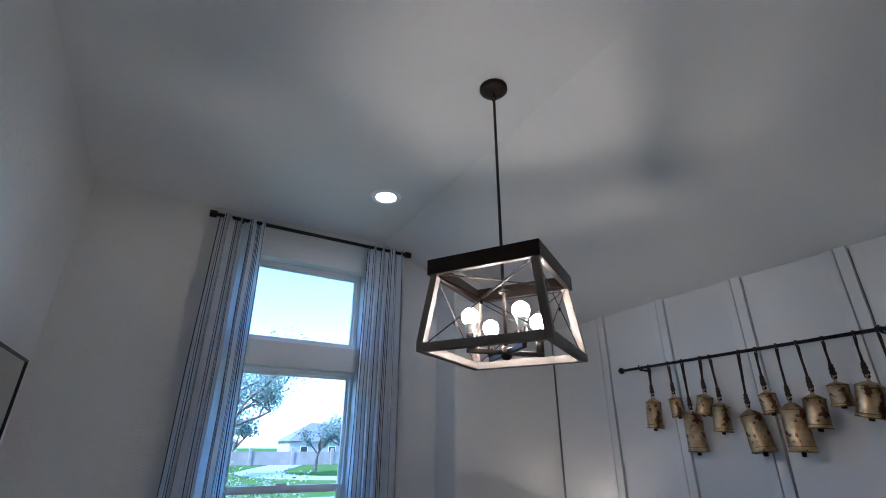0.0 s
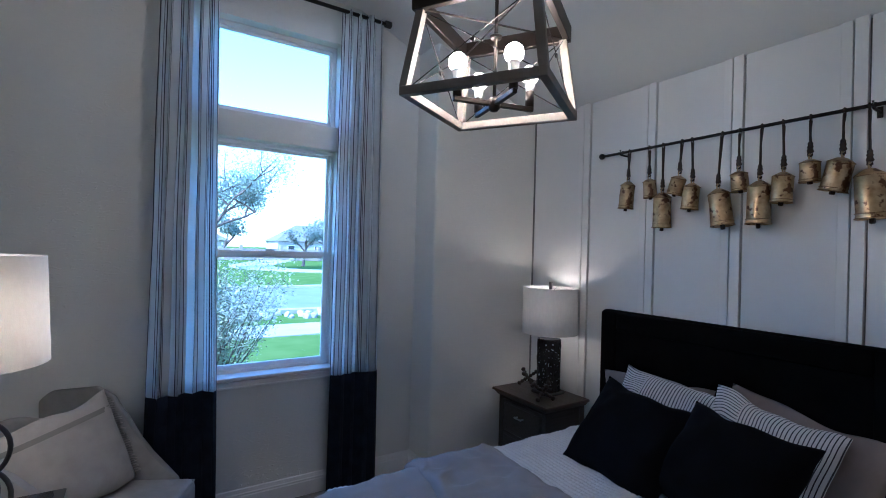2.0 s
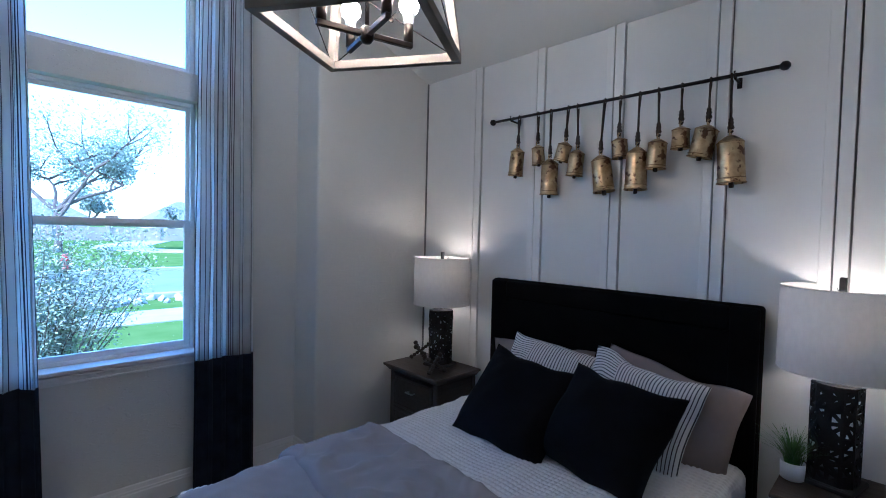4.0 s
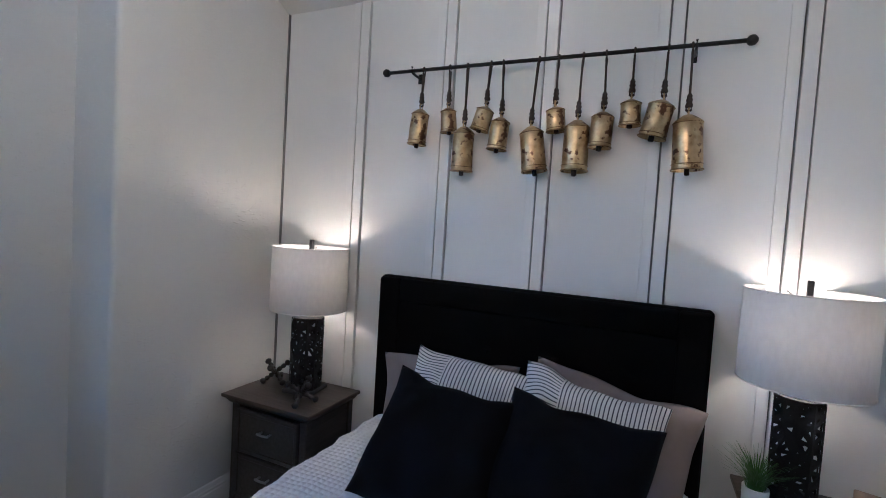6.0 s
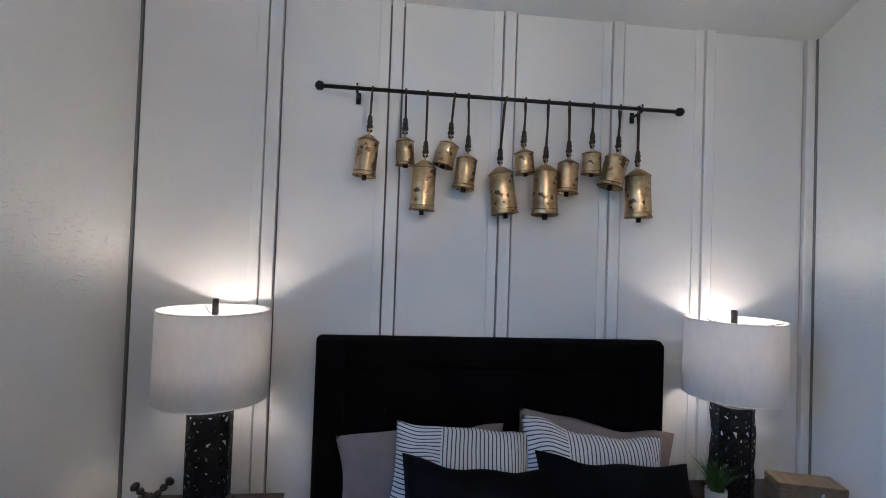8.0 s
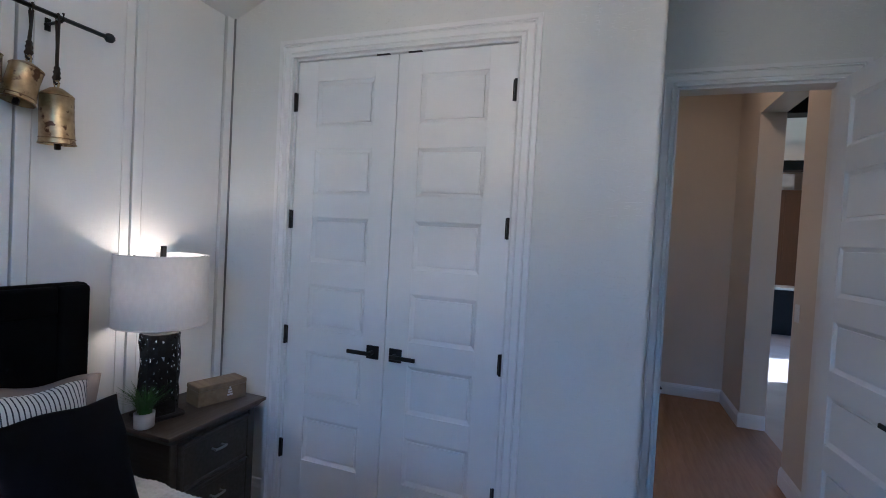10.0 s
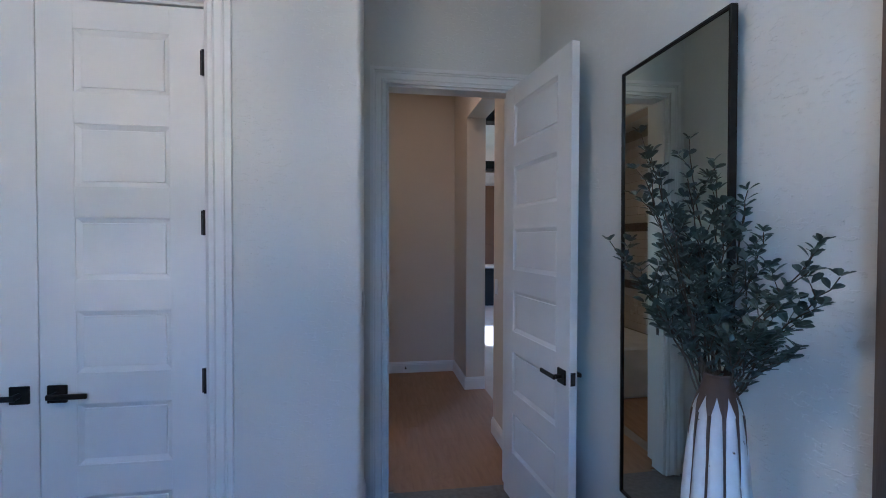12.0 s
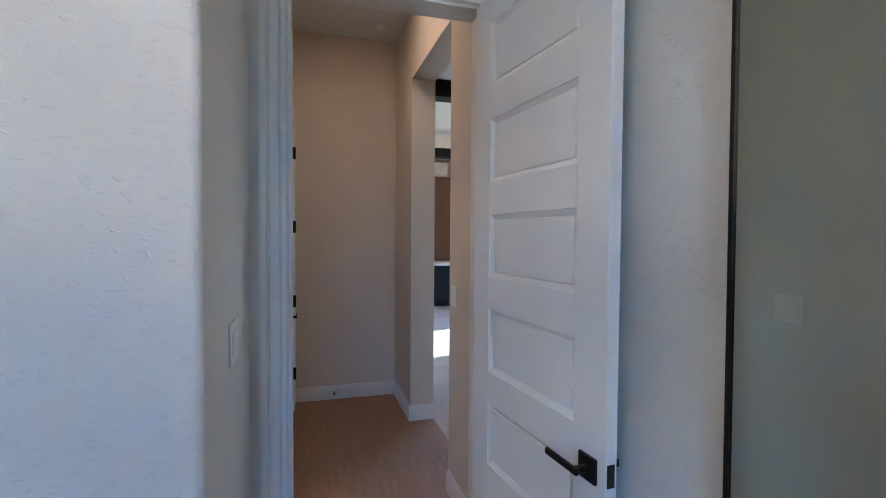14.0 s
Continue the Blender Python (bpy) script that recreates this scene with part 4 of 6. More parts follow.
for k, (y, zt, zb, w, sway, lean) in enumerate((
        (1.893, 2.100, 1.928, 0.093, 0.006, 5), (1.757, 2.100, 1.985, 0.080, -0.002, -3), (1.668, 2.010, 1.802, 0.106, 0.0, 2),
        (1.553, 2.095, 1.985, 0.088, 0.012, 16), (1.497, 2.045, 1.898, 0.092, -0.006, 6), (1.335, 2.000, 1.800, 0.112, 0.018, -8),
        (1.251, 2.080, 1.975, 0.086, 0.003, -6), (1.150, 2.020, 1.804, 0.112, 0.006, 0), (1.060, 2.050, 1.902, 0.096, -0.005, 3),
        (0.952, 2.095, 1.990, 0.086, 0.0, 0), (0.830, 2.085, 1.935, 0.108, 0.004, 13), (0.748, 2.025, 1.812, 0.116, -0.004, -3))):
    bell(y, zt, zb, w, sway, lean, 30 + k)

# ---- curtains ----
cr = thing("curtain_rod", "black metal curtain rod with capped ends", "curtain rod", at=(0, 2.985, 3.185))
part("bar", tube(bmesh.new(), [(0.02, 0, 0), (1.395, 0, 0)], 0.0125, 12), BLACK, cr, "", True)
for x, s in ((0.02, -1), (1.395, 1)):
    part("end_cap", lathe(bmesh.new(), [(0, -0.022), (0.021, -0.022), (0.023, -0.018), (0.023, 0.018), (0.021, 0.022), (0, 0.022)], 16, pose(x, 0, 0, 0, 90, 0)), BLACK, cr)
for x in (0.20, 1.29):
    bm = tube(bmesh.new(), [(x, 0, -0.018), (x, 0.133, -0.018)], 0.006, 8)
    tube(bm, [(x, -0.016, 0.0), (x, -0.012, -0.014), (x, 0.0, -0.018), (x, 0.014, -0.012), (x, 0.016, 0.004)], 0.005, 8)
    box(bm, x - 0.012, x + 0.012, 0.128, 0.134, -0.06, 0.02)
    part("bracket", bm, BLACK, cr)


def curtain(x0t, x1t, x0b, x1b, folds, seed, label):
    c = thing("curtain", label, "curtain", "striped curtains", (0, 2.985, 0))
    Wc = (x1t - x0t) * 2.1

    def at(u, z):
        f = (3.185 - z) / 3.17
        a, b = x0t + (x0b - x0t) * f, x1t + (x1b - x1t) * f
        amp = 0.029 - 0.008 * f
        ph = folds * 2 * math.pi * (u + 0.02 * math.sin(u * 11 + seed)) + 0.25 * math.sin(z * 1.3 + seed)
        y = amp * math.sin(ph) + 0.012 * math.sin(ph * 0.37 + z * 0.8 + seed)
        x = a + (b - a) * u + 0.010 * math.sin(2 * ph) + 0.006 * noise.noise(Vector((u * 4, z * 1.5, seed)))
        return (x, y + 0.004 * noise.noise(Vector((u * 9, z * 3, seed))), z)
    hem = lambda u: 0.797 + 0.003 * math.sin(folds * 2 * math.pi * u + seed)
    up = sheet(lambda u, v: at(u, 3.20 - v * (3.20 - hem(u))), folds * 16, 26, lambda u, v: (u * Wc, v))
    thick(part("striped_panel", up, CURTAIN, c, "white cloth with woven dark stripes", True), 0.003)
    lo = sheet(lambda u, v: at(u, hem(u) + 0.003 - v * (hem(u) - 0.012)), folds * 16, 10)
    thick(part("navy_border", lo, NAVY, c, "navy cloth border to the floor", True), 0.004)
    return c


curtain(0.058, 0.345, 0.028, 0.400, 4, 1.0, "white striped curtain panel with a navy lower border")
curtain(1.062, 1.362, 1.045, 1.388, 4, 2.6, "white striped curtain panel with navy border, hanging straight")

# ---- pendant ----
pen = thing("pendant_light", "grey wooden open-cage pendant light with four lit bulbs", "pendant light", at=(0.992, 1.272, 0), rz=32)
part("canopy", lathe(bmesh.new(), [(0, ZC - 0.026), (0.03, ZC - 0.026), (0.055, ZC - 0.022), (0.062, ZC - 0.014), (0.062, ZC - 0.001), (0, ZC - 0.001)], 28), SOCKET, pen, "dark round ceiling canopy", True)
bm = tube(bmesh.new(), [(0.011 * math.cos(k * 0.5236), 0, ZC - 0.038 + 0.013 * math.sin(k * 0.5236)) for k in range(12)], 0.0028, 7, True)
tube(bm, [(0, 0.009 * math.cos(k * 0.5236), ZC - 0.060 + 0.014 * math.sin(k * 0.5236)) for k in range(12)], 0.0028, 7, True)
part("chain_links", bm, SOCKET, pen)
part("rod", tube(bmesh.new(), [(0, 0, ZC - 0.072), (0, 0, 2.10)], 0.0062, 10), SOCKET, pen, "", True)
SB, ST, ZB0, ZT0 = 0.229, 0.196, 2.105, 2.375
for k in range(4):
    c, s = math.cos(k * math.pi / 2), math.sin(k * math.pi / 2)
    R = Matrix.Rotation(k * math.pi / 2, 4, "Z")
    w = 0.013
    bm = bmesh.new()
    box(bm, -SB, SB - 2 * w, -SB, -SB + 2 * w, ZB0, ZB0 + 0.028, bevel=0.0015, m=R)
    part("bottom_rail", bm, PENDWOOD, pen)
    bm = bmesh.new()
    a = [(-SB + 2 * w * i, -SB + 2 * w * j, ZB0 + 0.0285) for i, j in ((0, 0), (1, 0), (1, 1), (0, 1))]
    b = [(-ST + 2 * w * i, -ST + 2 * w * j, ZT0) for i, j in ((0, 0), (1, 0), (1, 1), (0, 1))]
    va, vb = [bm.verts.new(R @ Vector(p)) for p in a], [bm.verts.new(R @ Vector(p)) for p in b]
    bm.faces.new(va), bm.faces.new(vb)
    for i in range(4):
        bm.faces.new((va[i], va[(i + 1) % 4], vb[(i + 1) % 4], vb[i]))
    part("corner_post", bm, PENDWOOD, pen)
    bm = bmesh.new()
    box(bm, -ST - 0.010, ST + 0.010 - 0.02, -ST - 0.010, -ST + 0.012, ZT0 + 0.0005, ZT0 + 0.058, bevel=0.002, m=R)
    part("top_rail", bm, SOCKET, pen, "dark metal top band")
    bm = bmesh.new()
    p = lambda x, z: R @ Vector((x, -(SB + (ST - SB) * (z - ZB0) / (ZT0 - ZB0)) + 0.012, z))
    tube(bm, [p(-SB + 0.02, ZB0 + 0.02), p(ST - 0.02, ZT0)], 0.0018, 6)
    tube(bm, [p(SB - 0.02, ZB0 + 0.02), p(-ST + 0.02, ZT0)], 0.0018, 6)
    lathe(bm, [(0, -0.004), (0.007, -0.003), (0.007, 0.003), (0, 0.004)], 10, R @ pose(0, -(SB + ST) / 2 + 0.012, (ZB0 + ZT0) / 2 + 0.01, 90, 0, 0))
    part("cross_wire", bm, SOCKET, pen)
    d = R @ Matrix.Rotation(math.pi / 4, 4, "Z")
    bm = bmesh.new()
    box(bm, 0.016, 0.145, -0.008, 0.008, 2.112, 2.128, bevel=0.002, m=d)
    arm = part("arm", bm, SOCKET, pen, "dark metal arm")
    q = d @ Vector((0.132, 0, 0))
    part("socket", tube(bmesh.new(), [(q.x, q.y, 2.128), (q.x, q.y, 2.180)], 0.0145, 14), SOCKET, arm, "", True)
    part("bulb_neck", lathe(bmesh.new(), [(0, 2.180), (0.0135, 2.180), (0.017, 2.206), (0.020, 2.212), (0, 2.212)], 16, Matrix.Translation((q.x, q.y, 0))), POTWHITE, arm)
    part("bulb", lathe(bmesh.new(), [(0, 2.2125), (0.019, 2.2125), (0.027, 2.224), (0.030, 2.238), (0.026, 2.254), (0.014, 2.265), (0, 2.268)], 18, Matrix.Translation((q.x, q.y, 0))), BULB, arm, "lit white globe bulb", True)
part("hub", lathe(bmesh.new(), [(0, 2.094), (0.012, 2.096), (0.02, 2.106), (0.022, 2.132), (0.012, 2.142), (0, 2.142)], 16), SOCKET, pen, "", True)
bm = bmesh.new()
for a in (0, 90):
    tube(bm, [pose(0, 0, 0, 0, 0, a + 45) @ Vector((-ST * 1.38, 0, ZT0 + 0.01)), pose(0, 0, 0, 0, 0, a + 45) @ Vector((ST * 1.38, 0, ZT0 + 0.01))], 0.003, 6)
part("top_stay", bm, SOCKET, pen)
part("collar", lathe(bmesh.new(), [(0, 2.335), (0.018, 2.337), (0.020, 2.345), (0.008, 2.352), (0, 2.352)], 14), SOCKET, pen)

# ---- recessed ceiling light ----
can = thing("recessed_light", "white round recessed ceiling light, lit", "ceiling light", at=(0.965, 2.42, ZC))
part("trim_ring", lathe(bmesh.new(), [(0.062, -0.004), (0.066, -0.009), (0.082, -0.009), (0.092, -0.005), (0.095, -0.0005), (0.062, -0.0005), (0.062, -0.004)], 36), TRIM, can, "", True)
part("lens", lathe(bmesh.new(), [(0, -0.005), (0.060, -0.005), (0.0615, -0.001), (0, -0.001)], 32), glow("lit_lens", (1.0, 0.93, 0.84), CAN_POWER), can, "lit diffusing lens")

# ---- wall mirror, picture ----


def wall_mirror(name, y0, y1, z0, z1, lean, label):
    """A thin black frame on the wall at XL; it leans out by lean at the top."""
    m = thing(name, label, "mirror", "black-framed mirrors", (XL, 0, z0))
    h = z1 - z0
    f = 0.010
    bm = bmesh.new()
    for a in ((y0, y0 + f, 0, h), (y1 - f, y1, 0, h), (y0 + f, y1 - f, 0, f), (y0 + f, y1 - f, h - f, h)):
        box(bm, 0.018, 0.040, *a, bevel=0.001)
    fr = part("frame", bm, BLACK, m, "thin black metal frame")
    part("backing", abox(0.002, 0.0215, y0 + 0.06, y1 - 0.06, 0.06, h - 0.06), BLACK, m)
    gl = part("mirror_glass", abox(0.022, 0.034, y0 + f, y1 - f, f, h - f), MIRROR, m)
    m.matrix_basis = Matrix.Translation((XL + 0.001, 0, z0)) @ pose(0, 0, 0, 0, lean, 0)
    return m


wall_mirror("wall_mirror", 0.075, 0.632, 0.535, 2.178, 0.35, "tall black-framed mirror on the wall above the console")
wall_mirror("wall_mirror", 2.30, 2.862, 0.98, 2.185, 0.3, "black-framed mirror on the wall behind the armchair")

art = thing("framed_picture", "white picture of black brush marks in brown frame", "picture", at=(XL, 1.402, 1.518))
W2, H2, FW = 0.404, 0.528, 0.056
for a in ((-W2, -W2 + FW, -H2, H2), (W2 - FW, W2, -H2, H2), (-W2 + FW + 0.0002, W2 - FW - 0.0002, -H2, -H2 + FW), (-W2 + FW + 0.0002, W2 - FW - 0.0002, H2 - FW, H2)):
    part("frame_side", abox(0.002, 0.036, *a, bevel=0.002), ARTWOOD, art, "brown wooden frame side")
part("backing", abox(0.003, 0.020, -W2 + FW - 0.001, W2 - FW + 0.001, -H2 + FW - 0.001, H2 - FW + 0.001), PAPER, art)


def brush(bm, pts, w):
    """A flat ink stroke along points of the paper, thick in its middle and blunt at its ends."""
    pts = [Vector(p) for p in pts]
    fine = []
    for k in range(len(pts) - 1):
        p0, p1, p2, p3 = pts[max(0, k - 1)], pts[k], pts[k + 1], pts[min(len(pts) - 1, k + 2)]
        for j in range(5):
            f = j / 5
            fine.append(0.5 * (2 * p1 + (p2 - p0) * f + (2 * p0 - 5 * p1 + 4 * p2 - p3) * f * f + (3 * p1 - p0 - 3 * p2 + p3) * f ** 3))
    fine.append(pts[-1])
    prev = None
    for i, p in enumerate(fine):
        d = (fine[min(i + 1, len(fine) - 1)] - fine[max(0, i - 1)]).normalized()
        hw = w * (0.55 + 0.45 * math.sin(math.pi * i / (len(fine) - 1))) * (1 + 0.25 * noise.noise(Vector((p.x * 60, p.y * 60, 1))))
        pr = [bm.verts.new((0.0212, p.x - sd * d.y * hw, p.y + sd * d.x * hw)) for sd in (-1, 1)]
        if prev:
            bm.faces.new((prev[0], prev[1], pr[1], pr[0]))
        prev = pr


E0 = -W2 + FW
STROKES = (
    (0.0050, (0.004, 0.300), (0.014, 0.322)), (0.0050, (0.010, 0.288), (0.024, 0.312), (0.030, 0.326)),
    (0.0065, (0.040, 0.345), (0.060, 0.330), (0.034, 0.290), (0.030, 0.262), (0.052, 0.256), (0.060, 0.285)), (0.0060, (0.022, 0.245), (0.048, 0.238), (0.058, 0.262)),
    (0.0055, (0.0, 0.092), (0.012, 0.072), (0.030, 0.076), (0.034, 0.092), (0.048, 0.072), (0.064, 0.096), (0.080, 0.080)),
    (0.0045, (0.0, 0.004), (0.014, 0.022), (0.044, 0.028), (0.090, 0.030)), (0.0070, (0.008, -0.016), (0.016, -0.044), (0.040, -0.052), (0.064, -0.030), (0.052, -0.014), (0.024, -0.018)),
    (0.0055, (0.036, -0.076), (0.044, -0.078)), (0.0055, (0.0, -0.205), (0.010, -0.180), (0.030, -0.196), (0.056, -0.222), (0.090, -0.226)),
    (0.0060, (0.0, -0.242), (0.050, -0.240), (0.12, -0.236)), (0.0050, (0.0, -0.274), (0.050, -0.272), (0.12, -0.270)), (0.0045, (0.040, -0.276), (0.056, -0.298), (0.072, -0.330)))
bm = bmesh.new()
for w, *pts in STROKES:
    brush(bm, [(E0 + y, z) for y, z in pts], w)
rnd = random.Random(77)
for k in range(16):
    a = 0.5 + 2.2 * k / 16 + rnd.uniform(-0.3, 0.3)
    y, z = E0 + 0.012 + 0.09 * rnd.random(), -0.455 + 0.03 * rnd.random()
    ln = rnd.uniform(0.03, 0.085)
    brush(bm, [(max(E0, y), z), (max(E0, y + ln * 0.5 * math.cos(a)), z + ln * 0.6 * math.sin(a)), (max(E0, y + ln * math.cos(a)), z + ln * math.sin(a))], rnd.uniform(0.004, 0.008))
for k in range(30):
    y, z, a = rnd.uniform(-0.16, 0.28), rnd.choice((-0.36, -0.12, 0.08, 0.30)) + rnd.uniform(-0.05, 0.05), rnd.uniform(0, 6.28)
    pts = []
    for q in range(4):
        pts.append((max(-0.2, min(0.33, y)), z))
        a += rnd.uniform(-0.9, 0.9)
        y, z = y + 0.045 * math.cos(a), z + 0.03 * math.sin(a)
    brush(bm, pts, rnd.uniform(0.004, 0.007))
part("brush_marks", bm, INK, art, "black ink brush marks")

# ---- console, vase ----
con = thing("console_table", "low black lacquered console table against the wall", "console", at=(-0.485, 0.0, 0))
part("top", abox(-0.155, 0.172, 0.17, 1.62, 0.470, 0.500, bevel=0.003), DARKTOP, con)
for y in (0.19, 1.57):
    for x in (-0.14, 0.11):
        part("leg", abox(x, x + 0.03, y, y + 0.03, 0, 0.4695), DARKTOP, con)
part("apron", abox(-0.13, 0.125, 0.2, 1.59, 0.39, 0.4695), DARKTOP, con)
vase = thing("vase", "tall white fluted vase with a toothed brown neck", "vase", at=(-0.400, 0.842, 0.50))
vase.scale.z = 1.066
N = 88
prof = [(0.046, 0.0), (0.055, 0.02), (0.066, 0.12), (0.072, 0.24), (0.0735, 0.33), (0.0715, 0.42), (0.064, 0.51), (0.0565, 0.57), (0.0495, 0.61), (0.0375, 0.648)]
bm = bmesh.new()
rings = []
for r, z in prof:
    fade = max(0.0, min(1.0, (0.65 - z) / 0.12))
    row = []
    for k in range(N):
        g = abs(math.sin(k * math.pi * 11 / N))
        rr = r * (1 - 0.16 * fade * (1 - g ** 0.35))
        row.append(bm.verts.new((rr * math.cos(2 * math.pi * k / N), rr * math.sin(2 * math.pi * k / N), z)))
    rings.append(row)
for a, b in zip(rings, rings[1:]):
    for k in range(N):
        bm.faces.new((a[k], a[(k + 1) % N], b[(k + 1) % N], b[k]))
bm.faces.new(rings[0])
part("body", bm, VASEWHITE, vase, "white-washed fluted body", True)
for k in range(11):
    ang = (k) * 2 * math.pi / 11
    pts = []
    for r, z in prof[1:-1]:
        fade = max(0.0, min(1.0, (0.65 - z) / 0.12))
        rr = r * (1 - 0.16 * fade) + 0.0016
        pts.append((rr * math.cos(ang), rr * math.sin(ang), z))
    part("groove", tube(bmesh.new(), pts, 0.0046, 5), VASEDARK, vase, "dark brown line in the groove between flutes")
bm = bmesh.new()
M = 66
tr = []
for j, (r, z) in enumerate([(0.0, 0), (0.0, 0), (0.0335, 0.662), (0.0300, 0.676), (0.0285, 0.683), (0.0290, 0.688), (0.0255, 0.690), (0.0225, 0.66)]):
    row = []
    for k in range(M):
        t6 = abs(((k * 11 / M) % 1.0) * 2 - 1)
        rr, zz = r, z
        if j == 0:
            zz = 0.648 - 0.050 * t6
            rr = 0.0375 + 0.0165 * t6 ** 0.8 + 0.001
        if j == 1:
            zz, rr = 0.652, 0.0372
        row.append(bm.verts.new((rr * math.cos(2 * math.pi * k / M), rr * math.sin(2 * math.pi * k / M), zz)))
    tr.append(row)
for a, b in zip(tr, tr[1:]):
    for k in range(M):
        bm.faces.new((a[k], a[(k + 1) % M], b[(k + 1) % M], b[k]))
part("neck", bm, VASEDARK, vase, "brown wooden neck with pointed teeth")

spray = thing("leaf_spray", "spray of dusty green artificial leaf branches in vase", "foliage", at=(-0.400, 0.842, 1.215))
rnd = random.Random(21)


def leaf_blade(bm, p, d, up, ln, w):
    """A blunt oval leaf, broadest past its middle, folded a little along its rib."""
    d.normalize()
    s = d.cross(up)
    if s.length < 0.1:
        s = d.cross(Vector((1, 0, 0)))
    s.normalize()
    n_ = s.cross(d)
    mid = [bm.verts.new(p + d * ln * f + n_ * (-0.12 * ln * f * f)) for f in (0.0, 0.25, 0.55, 0.85, 1.0)]
    edge = ((0.26, 0.58), (0.60, 1.0), (0.90, 0.66))
    for sd in (1, -1):
        e = [bm.verts.new(p + d * ln * f + s * sd * w * q + n_ * (w * 0.25 * q - 0.10 * ln * f * f)) for f, q in edge]
        bm.faces.new((mid[0], mid[1], e[0])), bm.faces.new((mid[1], mid[2], e[1], e[0])), bm.faces.new((mid[2], mid[3], e[2], e[1])), bm.faces.new((mid[3], mid[4], e[2]))


def spray_branch(tip, bare, side):
    """One arching stem from the vase's mouth to its tip, with side twigs and leaves in pairs."""
    bm, bl = bmesh.new(), bmesh.new()
    tip = Vector(tip)
    wall = lambda p: Vector((max(p.x, -0.20), p.y, p.z))

    def leaves(p, d, n=2, k=1.0):
        a = rnd.uniform(0, 6.28)
        for q in range(n):
            o = (d * 0.75 + Vector((math.cos(a + q * 6.28 / n), math.sin(a + q * 6.28 / n), rnd.uniform(-0.1, 0.5)))).normalized()
            if p.x + o.x * 0.04 < -0.205:
                o.x = abs(o.x)
            leaf_blade(bl, p + o * 0.002, o, Vector((rnd.uniform(-0.5, 0.5), rnd.uniform(-0.5, 0.5), 1)), k * rnd.uniform(0.019, 0.031), k * rnd.uniform(0.0064, 0.0092))

    def twig(p, d, ln):
        n_ = max(3, int(ln / 0.017))
        pts = [p.copy()]
        for i in range(n_):
            d = (d + Vector((rnd.uniform(-1, 1), rnd.uniform(-1, 1), rnd.uniform(-0.6, 1))) * 0.12).normalized()
            p = wall(p + d * ln / n_)
            pts.append(p.copy())
            if i:
                leaves(p, d, 3)
        leaves(p, d, 1)
        tube(bm, pts, 0.0013, 4, False, [0.0014 - 0.0008 * i / n_ for i in range(n_ + 1)])
    base = Vector((tip.x * 0.08, tip.y * 0.05, -0.10))
    ctrl = base + (tip - base) * 0.42 + Vector((-tip.x * 0.12, -tip.y * 0.20, 0.05))
    N_ = 16
    ln = (tip - base).length
    pts, q = [], 0
    for i in range(N_ + 1):
        f = i / N_
        p = base * (1 - f) ** 2 + ctrl * 2 * f * (1 - f) + tip * f * f
        p = wall(p + Vector((rnd.uniform(-1, 1), rnd.uniform(-1, 1), rnd.uniform(-1, 1))) * 0.006 * min(1, f * 3))
        pts.append(p)
        if f > bare:
            d = (tip - p + Vector((0, 0, 0.03))).normalized() if i < N_ else (pts[-1] - pts[-2]).normalized()
            leaves(p, d)
            if f < 0.93 and rnd.random() < side:
                a = rnd.uniform(0, 6.28)
                sd = (d * 0.9 + Vector((math.cos(a) * 0.7, math.sin(a), 0.15)) * 0.8).normalized()
                twig(p.copy(), sd, rnd.uniform(0.05, 0.11) * (1.15 - 0.5 * f))
    leaves(pts[-1], (pts[-1] - pts[-3]).normalized(), 3, 0.85)
    tube(bm, pts, 0.0028, 5, False, [0.0030 - 0.0018 * i / N_ for i in range(N_ + 1)])
    s = part("branch", bm, TWIG, spray)
    tagged(part("leaves", bl, LEAF, s), kind="stuff")


for tip, bare, side in (
        ((0.130, -0.113, 0.575), 0.74, 1.0), ((0.124, -0.125, 0.494), 0.72, 1.0), ((-0.0484, -0.177, 0.583), 0.60, 0.9), ((0.0976, -0.124, 0.445), 0.55, 0.9), ((0.0496, -0.121, 0.423), 0.40, 0.8),
        ((0.192, -0.132, 0.308), 0.42, 0.8), ((0.0716, -0.105, 0.386), 0.34, 0.9), ((-0.108, -0.057, 0.373), 0.30, 0.9), ((-0.0484, -0.127, 0.273), 0.28, 0.9), ((0.0596, -0.127, 0.19), 0.40, 0.8), ((0.0536, -0.119, 0.126), 0.40, 0.6), ((0.144, -0.113, 0.243), 0.35, 0.8),
        ((-0.0984, -0.137, 0.513), 0.36, 0.75), ((0.0016, -0.107, 0.473), 0.34, 0.75), ((-0.128, -0.067, 0.443), 0.40, 0.7), ((-0.0384, -0.037, 0.403), 0.42, 0.7),
        ((-0.0884, 0.033, 0.333), 0.35, 0.75), ((-0.0484, 0.183, 0.293), 0.42, 0.75), ((-0.118, 0.173, 0.243), 0.36, 0.8), ((-0.0084, 0.133, 0.203), 0.34, 0.7),
        ((-0.0384, 0.113, 0.123), 0.34, 0.7), ((-0.108, 0.083, 0.073), 0.36, 0.7), ((0.0416, -0.147, 0.273), 0.30, 0.75), ((0.0316, -0.007, 0.173), 0.30, 0.7), ((-0.0184, -0.101, 0.332), 0.32, 0.75)):
    spray_branch(tip, bare, side)

# ---- armchair, side table, lamp ----
ch = thing("armchair", "pale linen slipper armchair with sloping sides", "armchair", at=(-0.16, 2.69, 0), rz=-25)
ch.scale = (0.88, 0.78, 0.95)


